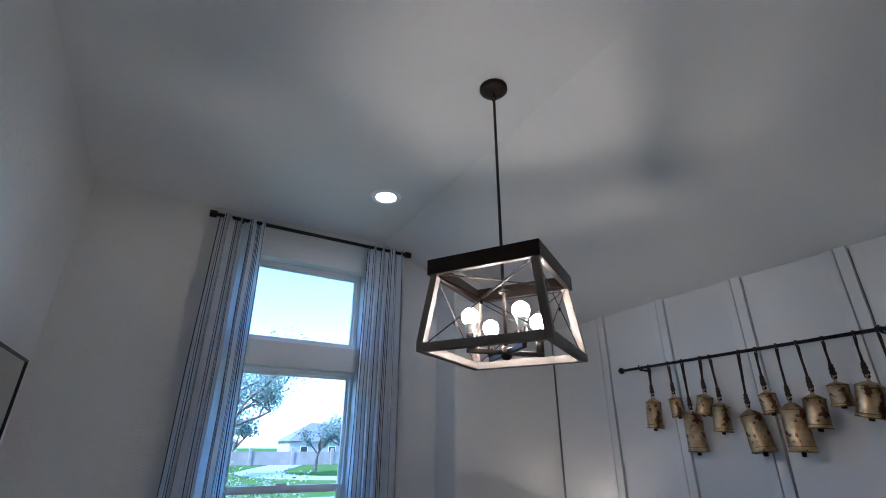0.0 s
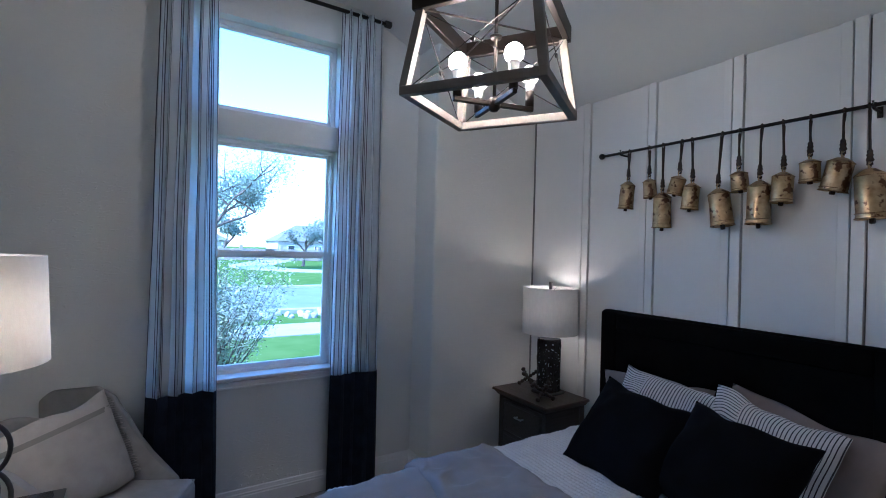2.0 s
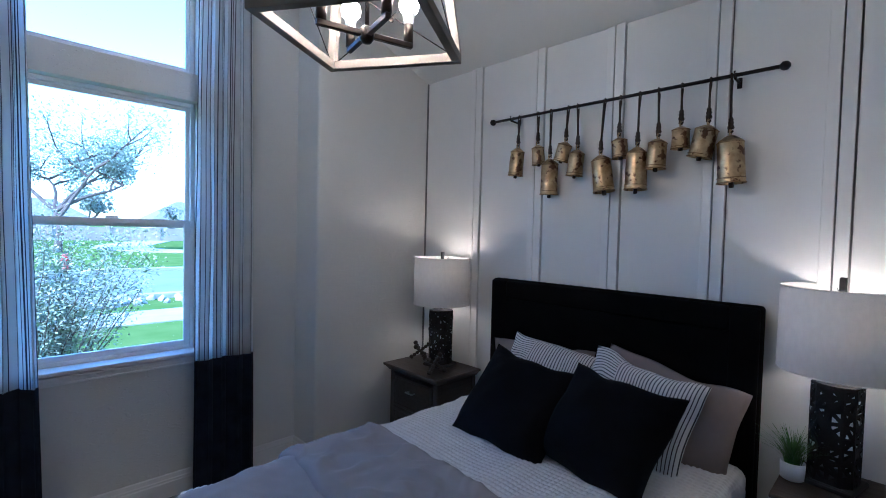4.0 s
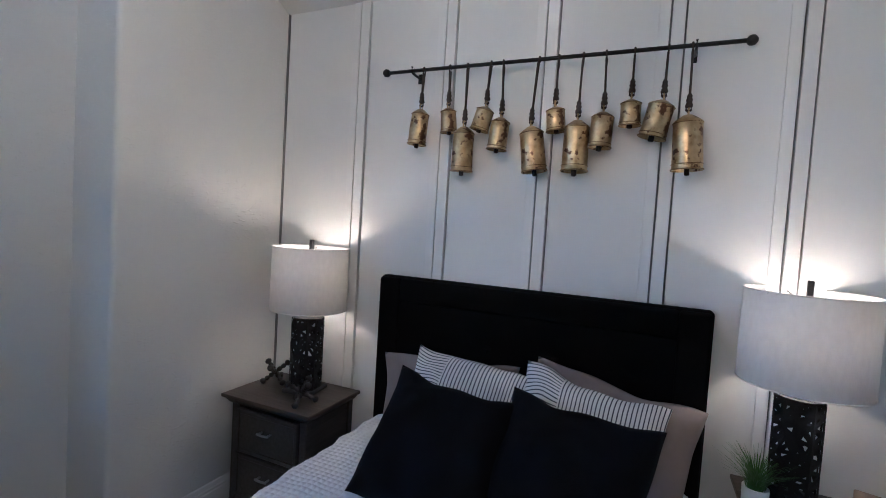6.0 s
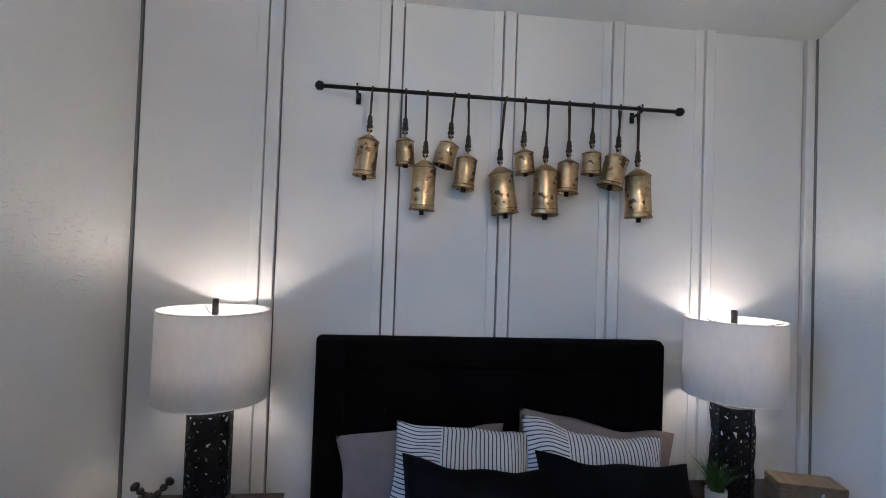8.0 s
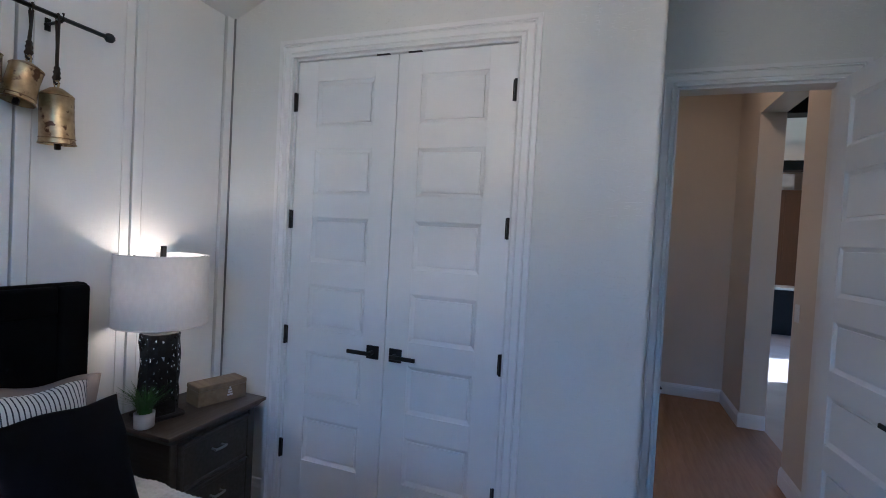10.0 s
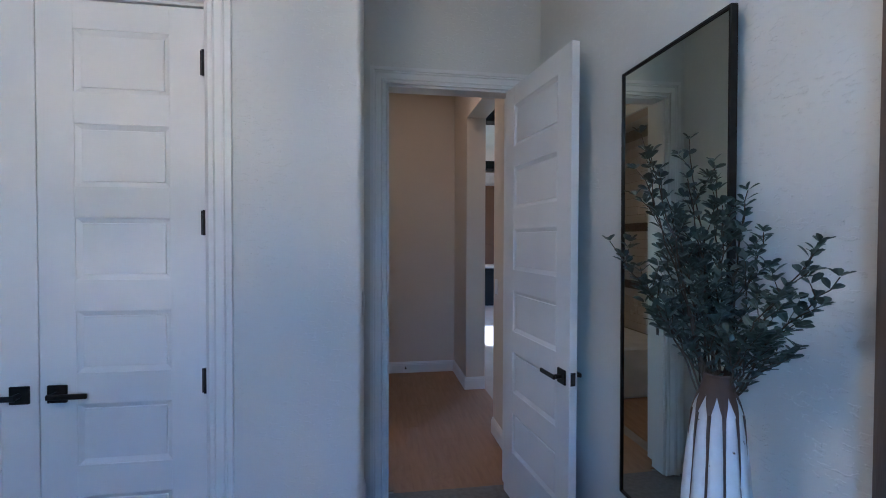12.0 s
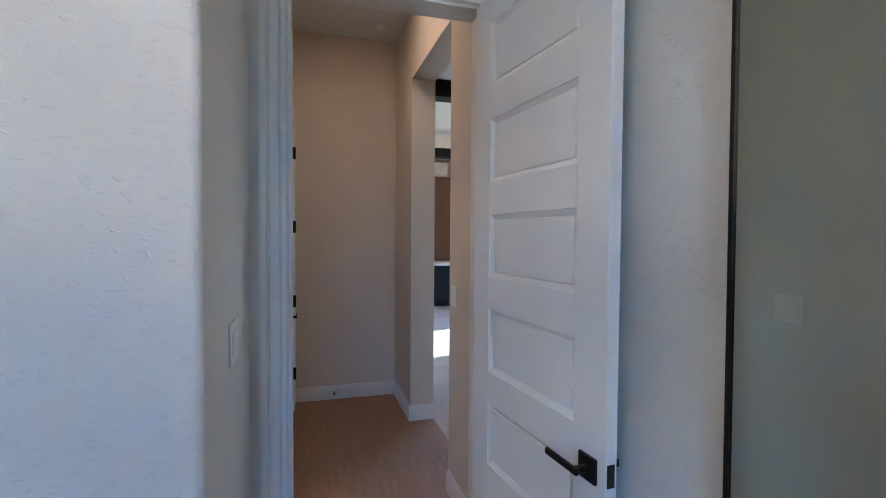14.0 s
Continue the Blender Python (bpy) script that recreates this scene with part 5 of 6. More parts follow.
def soft(bm, x0, x1, y0, y1, z0, z1, b=0.03):
    return box(bm, x0, x1, y0, y1, z0, z1, bevel=b, seg=3)


part("seat", soft(bmesh.new(), -0.27, 0.435, -0.31, 0.29, 0.30, 0.465, 0.045), CHAIRFAB, ch, "", True)
part("seat_base", soft(bmesh.new(), -0.33, 0.42, -0.30, 0.28, 0.14, 0.295, 0.02), CHAIRFAB, ch, "", True)
bm = tube(bmesh.new(), [(0.425, -0.28, 0.452), (0.432, 0.0, 0.456), (0.425, 0.262, 0.452), (0.0, 0.283, 0.452)], 0.006, 6)
tube(bm, [(0.43, -0.28, 0.318), (0.436, 0.0, 0.316), (0.43, 0.262, 0.318)], 0.006, 6)
part("piping", bm, CHAIRFAB, ch)


def back_fn(u, v):
    a = (u - 0.5) * 2
    y = a * 0.335
    z = 0.16 + v * (0.70 - 0.10 * a * a)
    x = -0.33 - 0.10 * v + 0.10 * abs(a) ** 3
    return (x, y, z)


thick(part("backrest", sheet(back_fn, 24, 14), CHAIRFAB, ch, "", True), 0.09, 1)
for y in (-0.33, 0.305):
    bm = bmesh.new()
    prof = [(-0.40, 0.16), (0.30, 0.16), (0.34, 0.44), (0.22, 0.50), (0.02, 0.60), (-0.16, 0.73), (-0.36, 0.83), (-0.42, 0.80)]
    if y > 0:
        prof = [(-0.40, 0.16), (0.27, 0.16), (0.33, 0.45), (0.27, 0.50), (0.18, 0.59), (0.10, 0.69), (0.03, 0.80), (-0.03, 0.90), (-0.12, 0.95), (-0.36, 0.93), (-0.42, 0.88)]
    a, b = [bm.verts.new((x, y - 0.025, z)) for x, z in prof], [bm.verts.new((x, y + 0.025, z)) for x, z in prof]
    bm.faces.new(a), bm.faces.new(b)
    for i in range(len(prof)):
        bm.faces.new((a[i], a[(i + 1) % len(prof)], b[(i + 1) % len(prof)], b[i]))
    bmesh.ops.bevel(bm, geom=bm.edges[:], offset=0.016, segments=2, affect="EDGES", profile=0.5)
    part("arm", bm, CHAIRFAB, ch, "", True)
for x in (-0.30, 0.36):
    for y in (-0.26, 0.24):
        part("leg", tube(bmesh.new(), [(x, y, 0.0), (x, y, 0.139)], 0.02, 10, taper=[0.013, 0.022]), BEADWOOD, ch)
pl = pillow("fringed_pillow", 0.50, 0.45, 0.16, CREAM, "cream linen cushion with fringed sides on the armchair", (-0.245, 2.705, 0.642), 20, 126, -9, seed=8)
rnd = random.Random(4)
for sd in (-1, 1):
    bm = bmesh.new()
    for k in range(36):
        z = -0.20 + 0.40 * k / 35
        y = sd * 0.240
        tube(bm, [(0, y, z), (rnd.uniform(-0.012, 0.012), y + sd * 0.018, z - 0.004), (rnd.uniform(-0.016, 0.016), y + sd * rnd.uniform(0.024, 0.036), z - rnd.uniform(0.004, 0.02))], 0.0028, 4)
    part("fringe", bm, CREAM, pl, "frayed fringe")
FLAT = mat("grey_ribbon", (0.20, 0.19, 0.175), 0.9, bump=0.3, bscale=300)


def ribbon(u, v):
    """A flat band that follows the cushion's swell under its upper edge."""
    a, b = 2 * u - 1, 0.60 + 0.10 * v
    f = max(0.0, (1 - abs(a) ** 2.6) * (1 - b ** 2.6)) ** 0.52
    return (-0.16 / 2 * f * 1.08 - 0.004, -a * 0.242, b * 0.225)


part("ribbon", sheet(ribbon, 30, 3), FLAT, pl, "grey woven ribbon")
tb = thing("side_table", "small black lacquered side table under a lamp", "table", at=(-0.415, 2.06, 0))
part("tabletop", abox(-0.22, 0.205, -0.34, 0.36, 0.615, 0.645, bevel=0.004), DARKTOP, tb)
for x in (-0.19, 0.15):
    for y in (-0.30, 0.30):
        part("leg", abox(x, x + 0.028, y, y + 0.028, 0, 0.6145), DARKTOP, tb)
part("shelf", abox(-0.20, 0.19, -0.31, 0.33, 0.18, 0.20, bevel=0.002), DARKTOP, tb)
lp = thing("ring_lamp", "table lamp with white drum shade, dark looped base", "lamp", at=(-0.428, 2.12, 0.645))
part("foot", lathe(bmesh.new(), [(0, 0), (0.075, 0), (0.078, 0.008), (0.07, 0.016), (0, 0.018)], 28), IRON, lp)
for k, (ax, ay, r, z) in enumerate(((72, 0, 0.105, 0.13), (78, 60, 0.105, 0.15), (65, 120, 0.10, 0.27), (80, 20, 0.10, 0.29))):
    bm = tube(bmesh.new(), [(r * math.cos(q * math.pi / 18), r * math.sin(q * math.pi / 18), 0) for q in range(36)], 0.0075, 8, True)
    bmesh.ops.transform(bm, matrix=pose(0, 0, z, ax, 0, ay), verts=bm.verts)
    part("ring", bm, IRON, lp, "", True)
part("stem", tube(bmesh.new(), [(0, 0, 0.01), (0, 0, 0.66)], 0.007, 8), IRON, lp)
bm = lathe(bmesh.new(), [(0.193, 0.575), (0.195, 0.577), (0.178, 0.930), (0.176, 0.932), (0.175, 0.930), (0.192, 0.577), (0.193, 0.575)], 48)
sh = part("shade", bm, SHADE2, lp, "white drum shade, lit", True)
bm = bmesh.new()
for k in range(3):
    tube(bm, [(0, 0, 0.905), (0.176 * math.cos(k * 2.094), 0.176 * math.sin(k * 2.094), 0.925)], 0.0018, 6)
part("spider", bm, SOCKET, sh)
part("bulb", lathe(bmesh.new(), [(0, 0.66), (0.016, 0.666), (0.030, 0.70), (0.031, 0.72), (0.022, 0.745), (0, 0.755)], 16), BULB3, lp, "lit bulb", True)

# ---- switches, outlet ----


def switch_plate(at, rz, n=1):
    s = thing("light_switch", "white rocker switch plate on the wall", "switch", at=at, rz=rz)
    w = 0.035 + 0.023 * (n - 1)
    part("plate", abox(-w, w, -0.006, -0.0005, -0.058, 0.058, bevel=0.002), TRIM, s)
    for k in range(n):
        x = (k - (n - 1) / 2) * 0.046
        part("rocker", abox(x - 0.016, x + 0.016, -0.010, -0.0062, -0.033, 0.033, bevel=0.002), TRIM, s)
    return s


switch_plate((XC, -0.56, 1.22), -90, 2)

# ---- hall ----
# warm glow for the two added, unseen ceiling lights
FILLGLOW = glow("fill_lens", (1.0, 0.62, 0.34), 14.0)
HX0, HX1, HY, HZ = -0.592, 0.338, -3.535, 3.32
HD = YD - 0.12
PLANK = mat("oak_plank", (0.315, 0.188, 0.105), 0.55, col2=(0.265, 0.155, 0.086), scale=3.5, bump=0.08, bscale=30, stretch=(9, 1, 1))
bm = bmesh.new()
for y0, y1 in ((HD, -1.785), (-2.85, HY)):
    box(bm, HX0 - 0.195, HX0, min(y0, y1), max(y0, y1), 0, 3.5)
box(bm, HX0 - 0.195, HX0, -2.85, -1.785, 2.77, 3.5)
structure("wall_hall_opening", bm, HALLWALL, "warm beige hall wall with a wide cased opening")
structure("wall_hall_end", abox(HX0 - 0.195, HX1 + 0.15, HY - 0.15, HY, 0, 3.5), HALLWALL, "warm beige wall at the hall's end")
bm = bmesh.new()
for a in ((HY, -1.98, 0, 3.5), (-1.20, HD, 0, 3.5), (-1.98, -1.20, 2.45, 3.5)):
    box(bm, HX1, HX1 + 0.12, a[0], a[1], a[2], a[3])
structure("wall_hall_bath", bm, HALLWALL, "warm beige hall wall with the bathroom opening")
structure("ceiling_hall", abox(HX0 - 0.195, HX1 + 0.15, HY - 0.1, HD + 0.05, HZ, HZ + 0.15), CEIL, "beige flat ceiling of the hall")
baseboard(HX0, HY, HX1, HY, 0, 1, 0.125)
baseboard(HX0, HY, HX0, -2.85, 1, 0, 0.125)
baseboard(HX0, -1.785, HX0, HD, 1, 0, 0.125)
baseboard(HX0 - 0.195, -2.85, HX0 + 0.016, -2.85, 0, 1, 0.125)
baseboard(HX1, HY, HX1, -3.38, -1, 0, 0.125)
stp = thing("door_stop", "small black door stop on the baseboard", "door stop", at=(-0.02, HY + 0.016, 0.07))
part("pin", tube(bmesh.new(), [(0, 0, 0), (0, 0.06, 0)], 0.005, 8), BLACK, stp)
part("tip", tube(bmesh.new(), [(0, 0.055, 0), (0, 0.072, 0)], 0.010, 10), BLACK, stp)
sm = thing("smoke_detector", "white round smoke detector on the hall ceiling", "smoke detector", at=(-0.385, -3.20, HZ))
part("base", lathe(bmesh.new(), [(0, -0.012), (0.065, -0.012), (0.068, -0.001), (0, -0.001)], 28), TRIM, sm)
part("cover", lathe(bmesh.new(), [(0, -0.040), (0.035, -0.040), (0.052, -0.030), (0.056, -0.0125), (0, -0.0125)], 28), TRIM, sm, "", True)
switch_plate((HX0, -1.70, 1.17), 90, 1)
hd = thing("hall_door", "white panelled hall door with dark hinges, closed", "door", at=(HX1, 0, 0), kind="structure")
part("slab", abox(-0.004, -0.0005, -3.30, -2.52, 0.01, 2.42), TRIM, hd)
for y0, y1, z0, z1 in ((-3.385, -3.302, 0, 2.50), (-2.518, -2.435, 0, 2.50), (-3.30, -2.52, 2.422, 2.50)):
    part("casing_side", abox(-0.022, -0.0005, y0, y1, z0, z1, bevel=0.003), TRIM, hd)
for z in (2.2, 1.58, 0.95, 0.33):
    part("hinge", abox(-0.032, -0.0042, -3.312, -3.288, z - 0.05, z + 0.05), SOCKET, hd)
bm = abox(-0.012, -0.0042, -2.62, -2.56, 0.90, 0.97, bevel=0.002)
box(bm, -0.055, -0.045, -2.72, -2.57, 0.925, 0.945, bevel=0.003)
tube(bm, [(-0.010, -2.59, 0.935), (-0.050, -2.59, 0.935)], 0.010, 8)
part("handle", bm, BLACK, hd)
bc = thing("bath_casing", "white casing round the bathroom opening", "casing", at=(HX1, 0, 0), kind="structure")
for y0, y1, z0, z1 in ((-2.065, -1.981, 0, 2.53), (-1.199, -1.115, 0, 2.53), (-1.98, -1.20, 2.451, 2.53)):
    part("casing_side", abox(-0.02, -0.0005, y0, y1, z0, z1, bevel=0.003), TRIM, bc)

# fill lights added out of view to brighten the hall and bathroom
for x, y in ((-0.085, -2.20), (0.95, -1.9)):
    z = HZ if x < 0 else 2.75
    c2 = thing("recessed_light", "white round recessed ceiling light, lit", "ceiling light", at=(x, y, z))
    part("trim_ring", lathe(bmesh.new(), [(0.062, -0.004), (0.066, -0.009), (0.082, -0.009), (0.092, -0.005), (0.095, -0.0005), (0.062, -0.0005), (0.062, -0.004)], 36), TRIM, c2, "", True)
    part("lens", lathe(bmesh.new(), [(0, -0.005), (0.060, -0.005), (0.0615, -0.001), (0, -0.001)], 32), FILLGLOW, c2, "lit diffusing lens")

# ---- bathroom, seen in the mirror ----
TILE = mat("white_tile", (0.62, 0.58, 0.53), 0.25, col2=(0.58, 0.54, 0.49), scale=4)
BAND = mat("dark_mosaic", (0.10, 0.085, 0.075), 0.4, col2=(0.06, 0.05, 0.045), scale=30)
GROUT = mat("grey_grout", (0.30, 0.28, 0.25), 0.9)
structure("wall_bath_far", abox(1.35, 1.45, -3.6, HD - 0.02, 0, 3.0), GROUT, "grouted bathroom wall under white tiles")
structure("wall_bath_end", abox(HX1 + 0.12, 1.45, -3.7, -3.6, 0, 3.0), HALLWALL, "plain beige bathroom end wall")
structure("ceiling_bath", abox(HX1 + 0.12, 1.45, -3.6, HD - 0.02, 2.75, 2.85), CEIL, "plain bathroom ceiling")
structure("floor_bath", abox(HX1 + 0.12, 1.45, -3.6, HD - 0.02, -0.12, -0.001), PLANK, "brown bathroom floor")
tiles = bmesh.new()
bands = bmesh.new()
for r in range(23):
    z = 0.50 + r * 0.0925
    dark = r in (5, 12)
    for c in range(9):
        y = -3.58 + c * 0.30 + (0.15 if r % 2 else 0)
        if y + 0.296 > HD - 0.03:
            continue
        box(bands if dark else tiles, 1.340, 1.3499, y, y + 0.296, z, z + 0.089)
tw = structure("wall_tiles", tiles, TILE, "white ceramic wall tiles laid in running bond")
part("mosaic_band", bands, BAND, tw)
tub = thing("bathtub", "white bathtub with a striped towel over its side", "bathtub", at=(1.0, -2.90, 0))
bm = abox(-0.31, 0.335, -0.68, 0.62, 0.0, 0.5, bevel=0.03, seg=2)
part("tub_body", bm, POTWHITE, tub)
STOWEL = striped("striped_towel", (0.55, 0.52, 0.48), (0.03, 0.03, 0.035), 9.0, 0.22)
tow = tagged(thick(part("towel", sheet(lambda u, v: (0.682 - 0.006 * math.sin(v * 30), -3.5 + v * 1.15, 0.06 + u * 0.43), 12, 40, lambda u, v: (u * 0.9, v)), STOWEL, None, "", True), 0.006), "striped dark and cream towel over the tub", "towel")

# ---- kitchen beyond the opening ----
CAB = mat("brown_cabinet", (0.12, 0.062, 0.035), 0.45, col2=(0.11, 0.058, 0.033), scale=4, bump=0.2, bscale=40, stretch=(8, 8, 1))
TOPW = mat("white_quartz", (0.72, 0.71, 0.70), 0.2, col2=(0.62, 0.61, 0.60), scale=5)
PALE = mat("pale_floor", (0.40, 0.34, 0.28), 0.4, col2=(0.34, 0.285, 0.235), scale=3, bump=0.1, bscale=40)
KBLACK = mat("matt_black_paint", (0.010, 0.010, 0.011), 0.7, col2=(0.016, 0.015, 0.015), scale=6, spec=0.2)
KX0, KX1, KY = -3.7, HX0 - 0.195, -11.2
structure("floor_kitchen", abox(KX0, KX1, KY, -0.9, -0.12, -0.002), PALE, "pale wood floor of the room beyond")
structure("wall_kitchen_end", abox(KX0, 0.6, KY - 0.1, KY, 0, 3.6), HALLWALL, "pale kitchen end wall")
bm = bmesh.new()
for a in ((KY, -6.9, 0, 3.6), (-5.5, -0.9, 0, 3.6), (-6.9, -5.5, 0, 0.4), (-6.9, -5.5, 2.3, 3.6)):
    box(bm, KX0 - 0.1, KX0, a[0], a[1], a[2], a[3])
structure("wall_kitchen_window", bm, HALLWALL, "pale wall with a large sunny opening")
structure("wall_kitchen_near", abox(KX0, XL - 0.15, -1.0, -0.9, 0, 3.6), HALLWALL, "plain wall closing the far room")
structure("wall_kitchen_side", abox(KX1 + 0.02, KX1 + 0.195, KY, HY - 0.15, 0, 3.6), HALLWALL, "plain side wall of the kitchen")
structure("ceiling_kitchen", abox(KX0 - 0.1, KX1 + 0.195, KY, HD, 3.5, 3.6), CEIL, "pale ceiling of the far room")
isl = thing("kitchen_island", "black kitchen island with a white stone top", "island", at=(-2.6, -9.1, 0))
part("base", abox(-0.9, 1.2, -0.4, 0.4, 0.0, 0.87, bevel=0.004), KBLACK, isl)
part("worktop", abox(-0.95, 1.25, -0.45, 0.45, 0.8705, 0.915, bevel=0.004), TOPW, isl)
for k in range(4):
    part("panel", abox(-0.86 + k * 0.52, -0.40 + k * 0.52, 0.4005, 0.412, 0.12, 0.80, bevel=0.004), KBLACK, isl)
cb = thing("wall_cabinet", "tall brown wooden kitchen cabinet against the wall", "cabinet", at=(-2.6, KY, 0))
part("carcass", abox(-1.0, 1.5, 0.001, 0.58, 0.0, 3.02, bevel=0.004), CAB, cb)
for k in range(5):
    part("door", abox(-0.98 + k * 0.5, -0.52 + k * 0.5, 0.581, 0.60, 1.40, 2.95, bevel=0.006), CAB, cb)
hood = tagged(part("range_hood", abox(-3.3, -1.2, KY + 0.001, KY + 0.45, 3.03, 3.40, bevel=0.01), POTWHITE), "white plastered range hood above the cabinets", "hood")
for z0, z1, y in ((3.05, 3.22, -8.0), (3.28, 3.499, -5.0)):
    tagged(part("ceiling_beam", abox(KX0, KX1, y - 0.12, y + 0.12, z0, z1, bevel=0.006), KBLACK), "dark stained ceiling beam spanning the room", "beam", "ceiling beams")
kl = thing("island_pendant", "clear globe pendant glowing above the island", "pendant light", at=(-1.72, -8.9, 0))
part("cord", tube(bmesh.new(), [(0, 0, 1.86), (0, 0, 3.499)], 0.006, 6), BLACK, kl)
part("globe", lathe(bmesh.new(), [(0, 1.70), (0.05, 1.72), (0.075, 1.78), (0.05, 1.84), (0, 1.86)], 16), glow("kitchen_globe", LAMP, 18.0), kl, "", True)
for k, (x, h) in enumerate(((-2.0, 0.28), (-1.9, 0.20), (-1.78, 0.24))):
    tagged(part("kitchen_jar", lathe(bmesh.new(), [(0, 0), (0.05, 0), (0.055, h * 0.5), (0.03, h * 0.85), (0.035, h), (0, h)], 14, Matrix.Translation((x, -9.0, 0.915))), IRON if k != 1 else POTWHITE, None, "", True), "dark jar standing on the white island" if k != 1 else "white jar standing on the island worktop", "jar")

# ---- outdoors ----
GZ = -0.25
LAWN = mat("lawn", (0.060, 0.098, 0.024), 1.0, col2=(0.080, 0.118, 0.034), scale=1.2, bump=1.0, bscale=40, detail=8, spec=0.0)
CONC = mat("pale_concrete", (0.26, 0.255, 0.245), 0.85, col2=(0.22, 0.215, 0.21), scale=1.5, bump=0.3, bscale=60)
ROAD = mat("grey_road", (0.115, 0.125, 0.135), 0.85, col2=(0.095, 0.104, 0.112), scale=0.8, bump=0.4, bscale=80)
BARK = mat("bark", (0.09, 0.07, 0.055), 0.9, col2=(0.06, 0.046, 0.037), scale=8, bump=0.8, bscale=20, stretch=(1, 1, 0.3))
FOL1 = mat("oak_leaves", (0.13, 0.16, 0.13), 0.6, col2=(0.19, 0.215, 0.175), scale=1.5)
FOL2 = mat("sage_leaves", (0.26, 0.28, 0.205), 0.6, col2=(0.17, 0.20, 0.12), scale=9)
FENCE = mat("pale_fence", (0.24, 0.20, 0.165), 0.8, col2=(0.20, 0.165, 0.135), scale=1.0)
ROOF = mat("dark_roof", (0.10, 0.095, 0.095), 0.8, col2=(0.14, 0.13, 0.125), scale=2)
BRICKP = mat("pale_brick", (0.30, 0.27, 0.24), 0.8, col2=(0.26, 0.23, 0.20), scale=2)
structure("ground", abox(-600, 600, -600, 900, GZ - 0.3, GZ), LAWN, "mown green lawn reaching the distance")
structure("pavement", abox(-60, 60, 10.0, 11.5, GZ - 0.05, GZ + 0.02), CONC, "pale concrete pavement across the lawn")
structure("road", abox(-120, 120, 13.6, 21.5, GZ - 0.06, GZ + 0.006), ROAD, "pale grey road behind the verge")
for y in (13.35, 21.5):
    structure("kerb", abox(-120, 120, y, y + 0.25, GZ - 0.06, GZ + 0.13, bevel=0.02), CONC, "pale concrete kerb of the road")
bm = bmesh.new()
prev = None
WAY = [Vector(p) for p in ((40, 150), (24, 95), (15, 66), (9.6, 51), (7.8, 43.5), (9.5, 38), (14.5, 34.5), (26, 32))]
for k in range(len(WAY) - 1):
    p0, p1, p2, p3 = WAY[max(0, k - 1)], WAY[k], WAY[k + 1], WAY[min(len(WAY) - 1, k + 2)]
    for j in range(8):
        f = j / 8
        p = 0.5 * (2 * p1 + (p2 - p0) * f + (2 * p0 - 5 * p1 + 4 * p2 - p3) * f * f + (3 * p1 - p0 - 3 * p2 + p3) * f ** 3)
        d = ((p2 - p0) * (1 - f) + (p3 - p1) * f).normalized() * 1.9
        pr = (bm.verts.new((p.x - d.y, p.y + d.x, GZ + 0.03)), bm.verts.new((p.x + d.y, p.y - d.x, GZ + 0.03)))
        if prev:
            bm.faces.new((prev[0], prev[1], pr[1], pr[0]))
        prev = pr
thick(structure("path", bm, CONC, "winding pale concrete path over the lawn"), 0.05)
rnd = random.Random(8)
bm = bmesh.new()
for k in range(260):
    x, y, s = rnd.uniform(-3, 9), rnd.uniform(12.3, 13.3), rnd.uniform(0.05, 0.14)
    r = bmesh.ops.create_icosphere(bm, subdivisions=1, radius=s, matrix=Matrix.Translation((x, y, GZ + s * 0.3)))
    for v in r["verts"]:
        v.co += Vector((rnd.uniform(-1, 1), rnd.uniform(-1, 1), rnd.uniform(-1, 1))) * s * 0.25
tagged(part("verge_stones", bm, CONC), "pale rough stones strewn along the verge", "stones", kind="stuff")


def crown(bm, centres, n, leaf, rnd):
    """Many small leaves about the tips of limbs."""
    for c, r in centres:
        for k in range(n):
            d = Vector((rnd.gauss(0, 1), rnd.gauss(0, 1), rnd.gauss(0, 0.75)))
            d = d.normalized() * r * rnd.random() ** 0.45
            p = Vector(c) + d
            a, b = Vector((rnd.uniform(-1, 1), rnd.uniform(-1, 1), rnd.uniform(-1, 1))).normalized(), None
            b = a.cross(Vector((rnd.uniform(-1, 1), rnd.uniform(-1, 1), rnd.uniform(-1, 1)))).normalized()
            s = leaf * rnd.uniform(0.6, 1.3)
            bm.faces.new([bm.verts.new(q) for q in (p - a * s, p + b * s * 0.45, p + a * s, p - b * s * 0.45)])


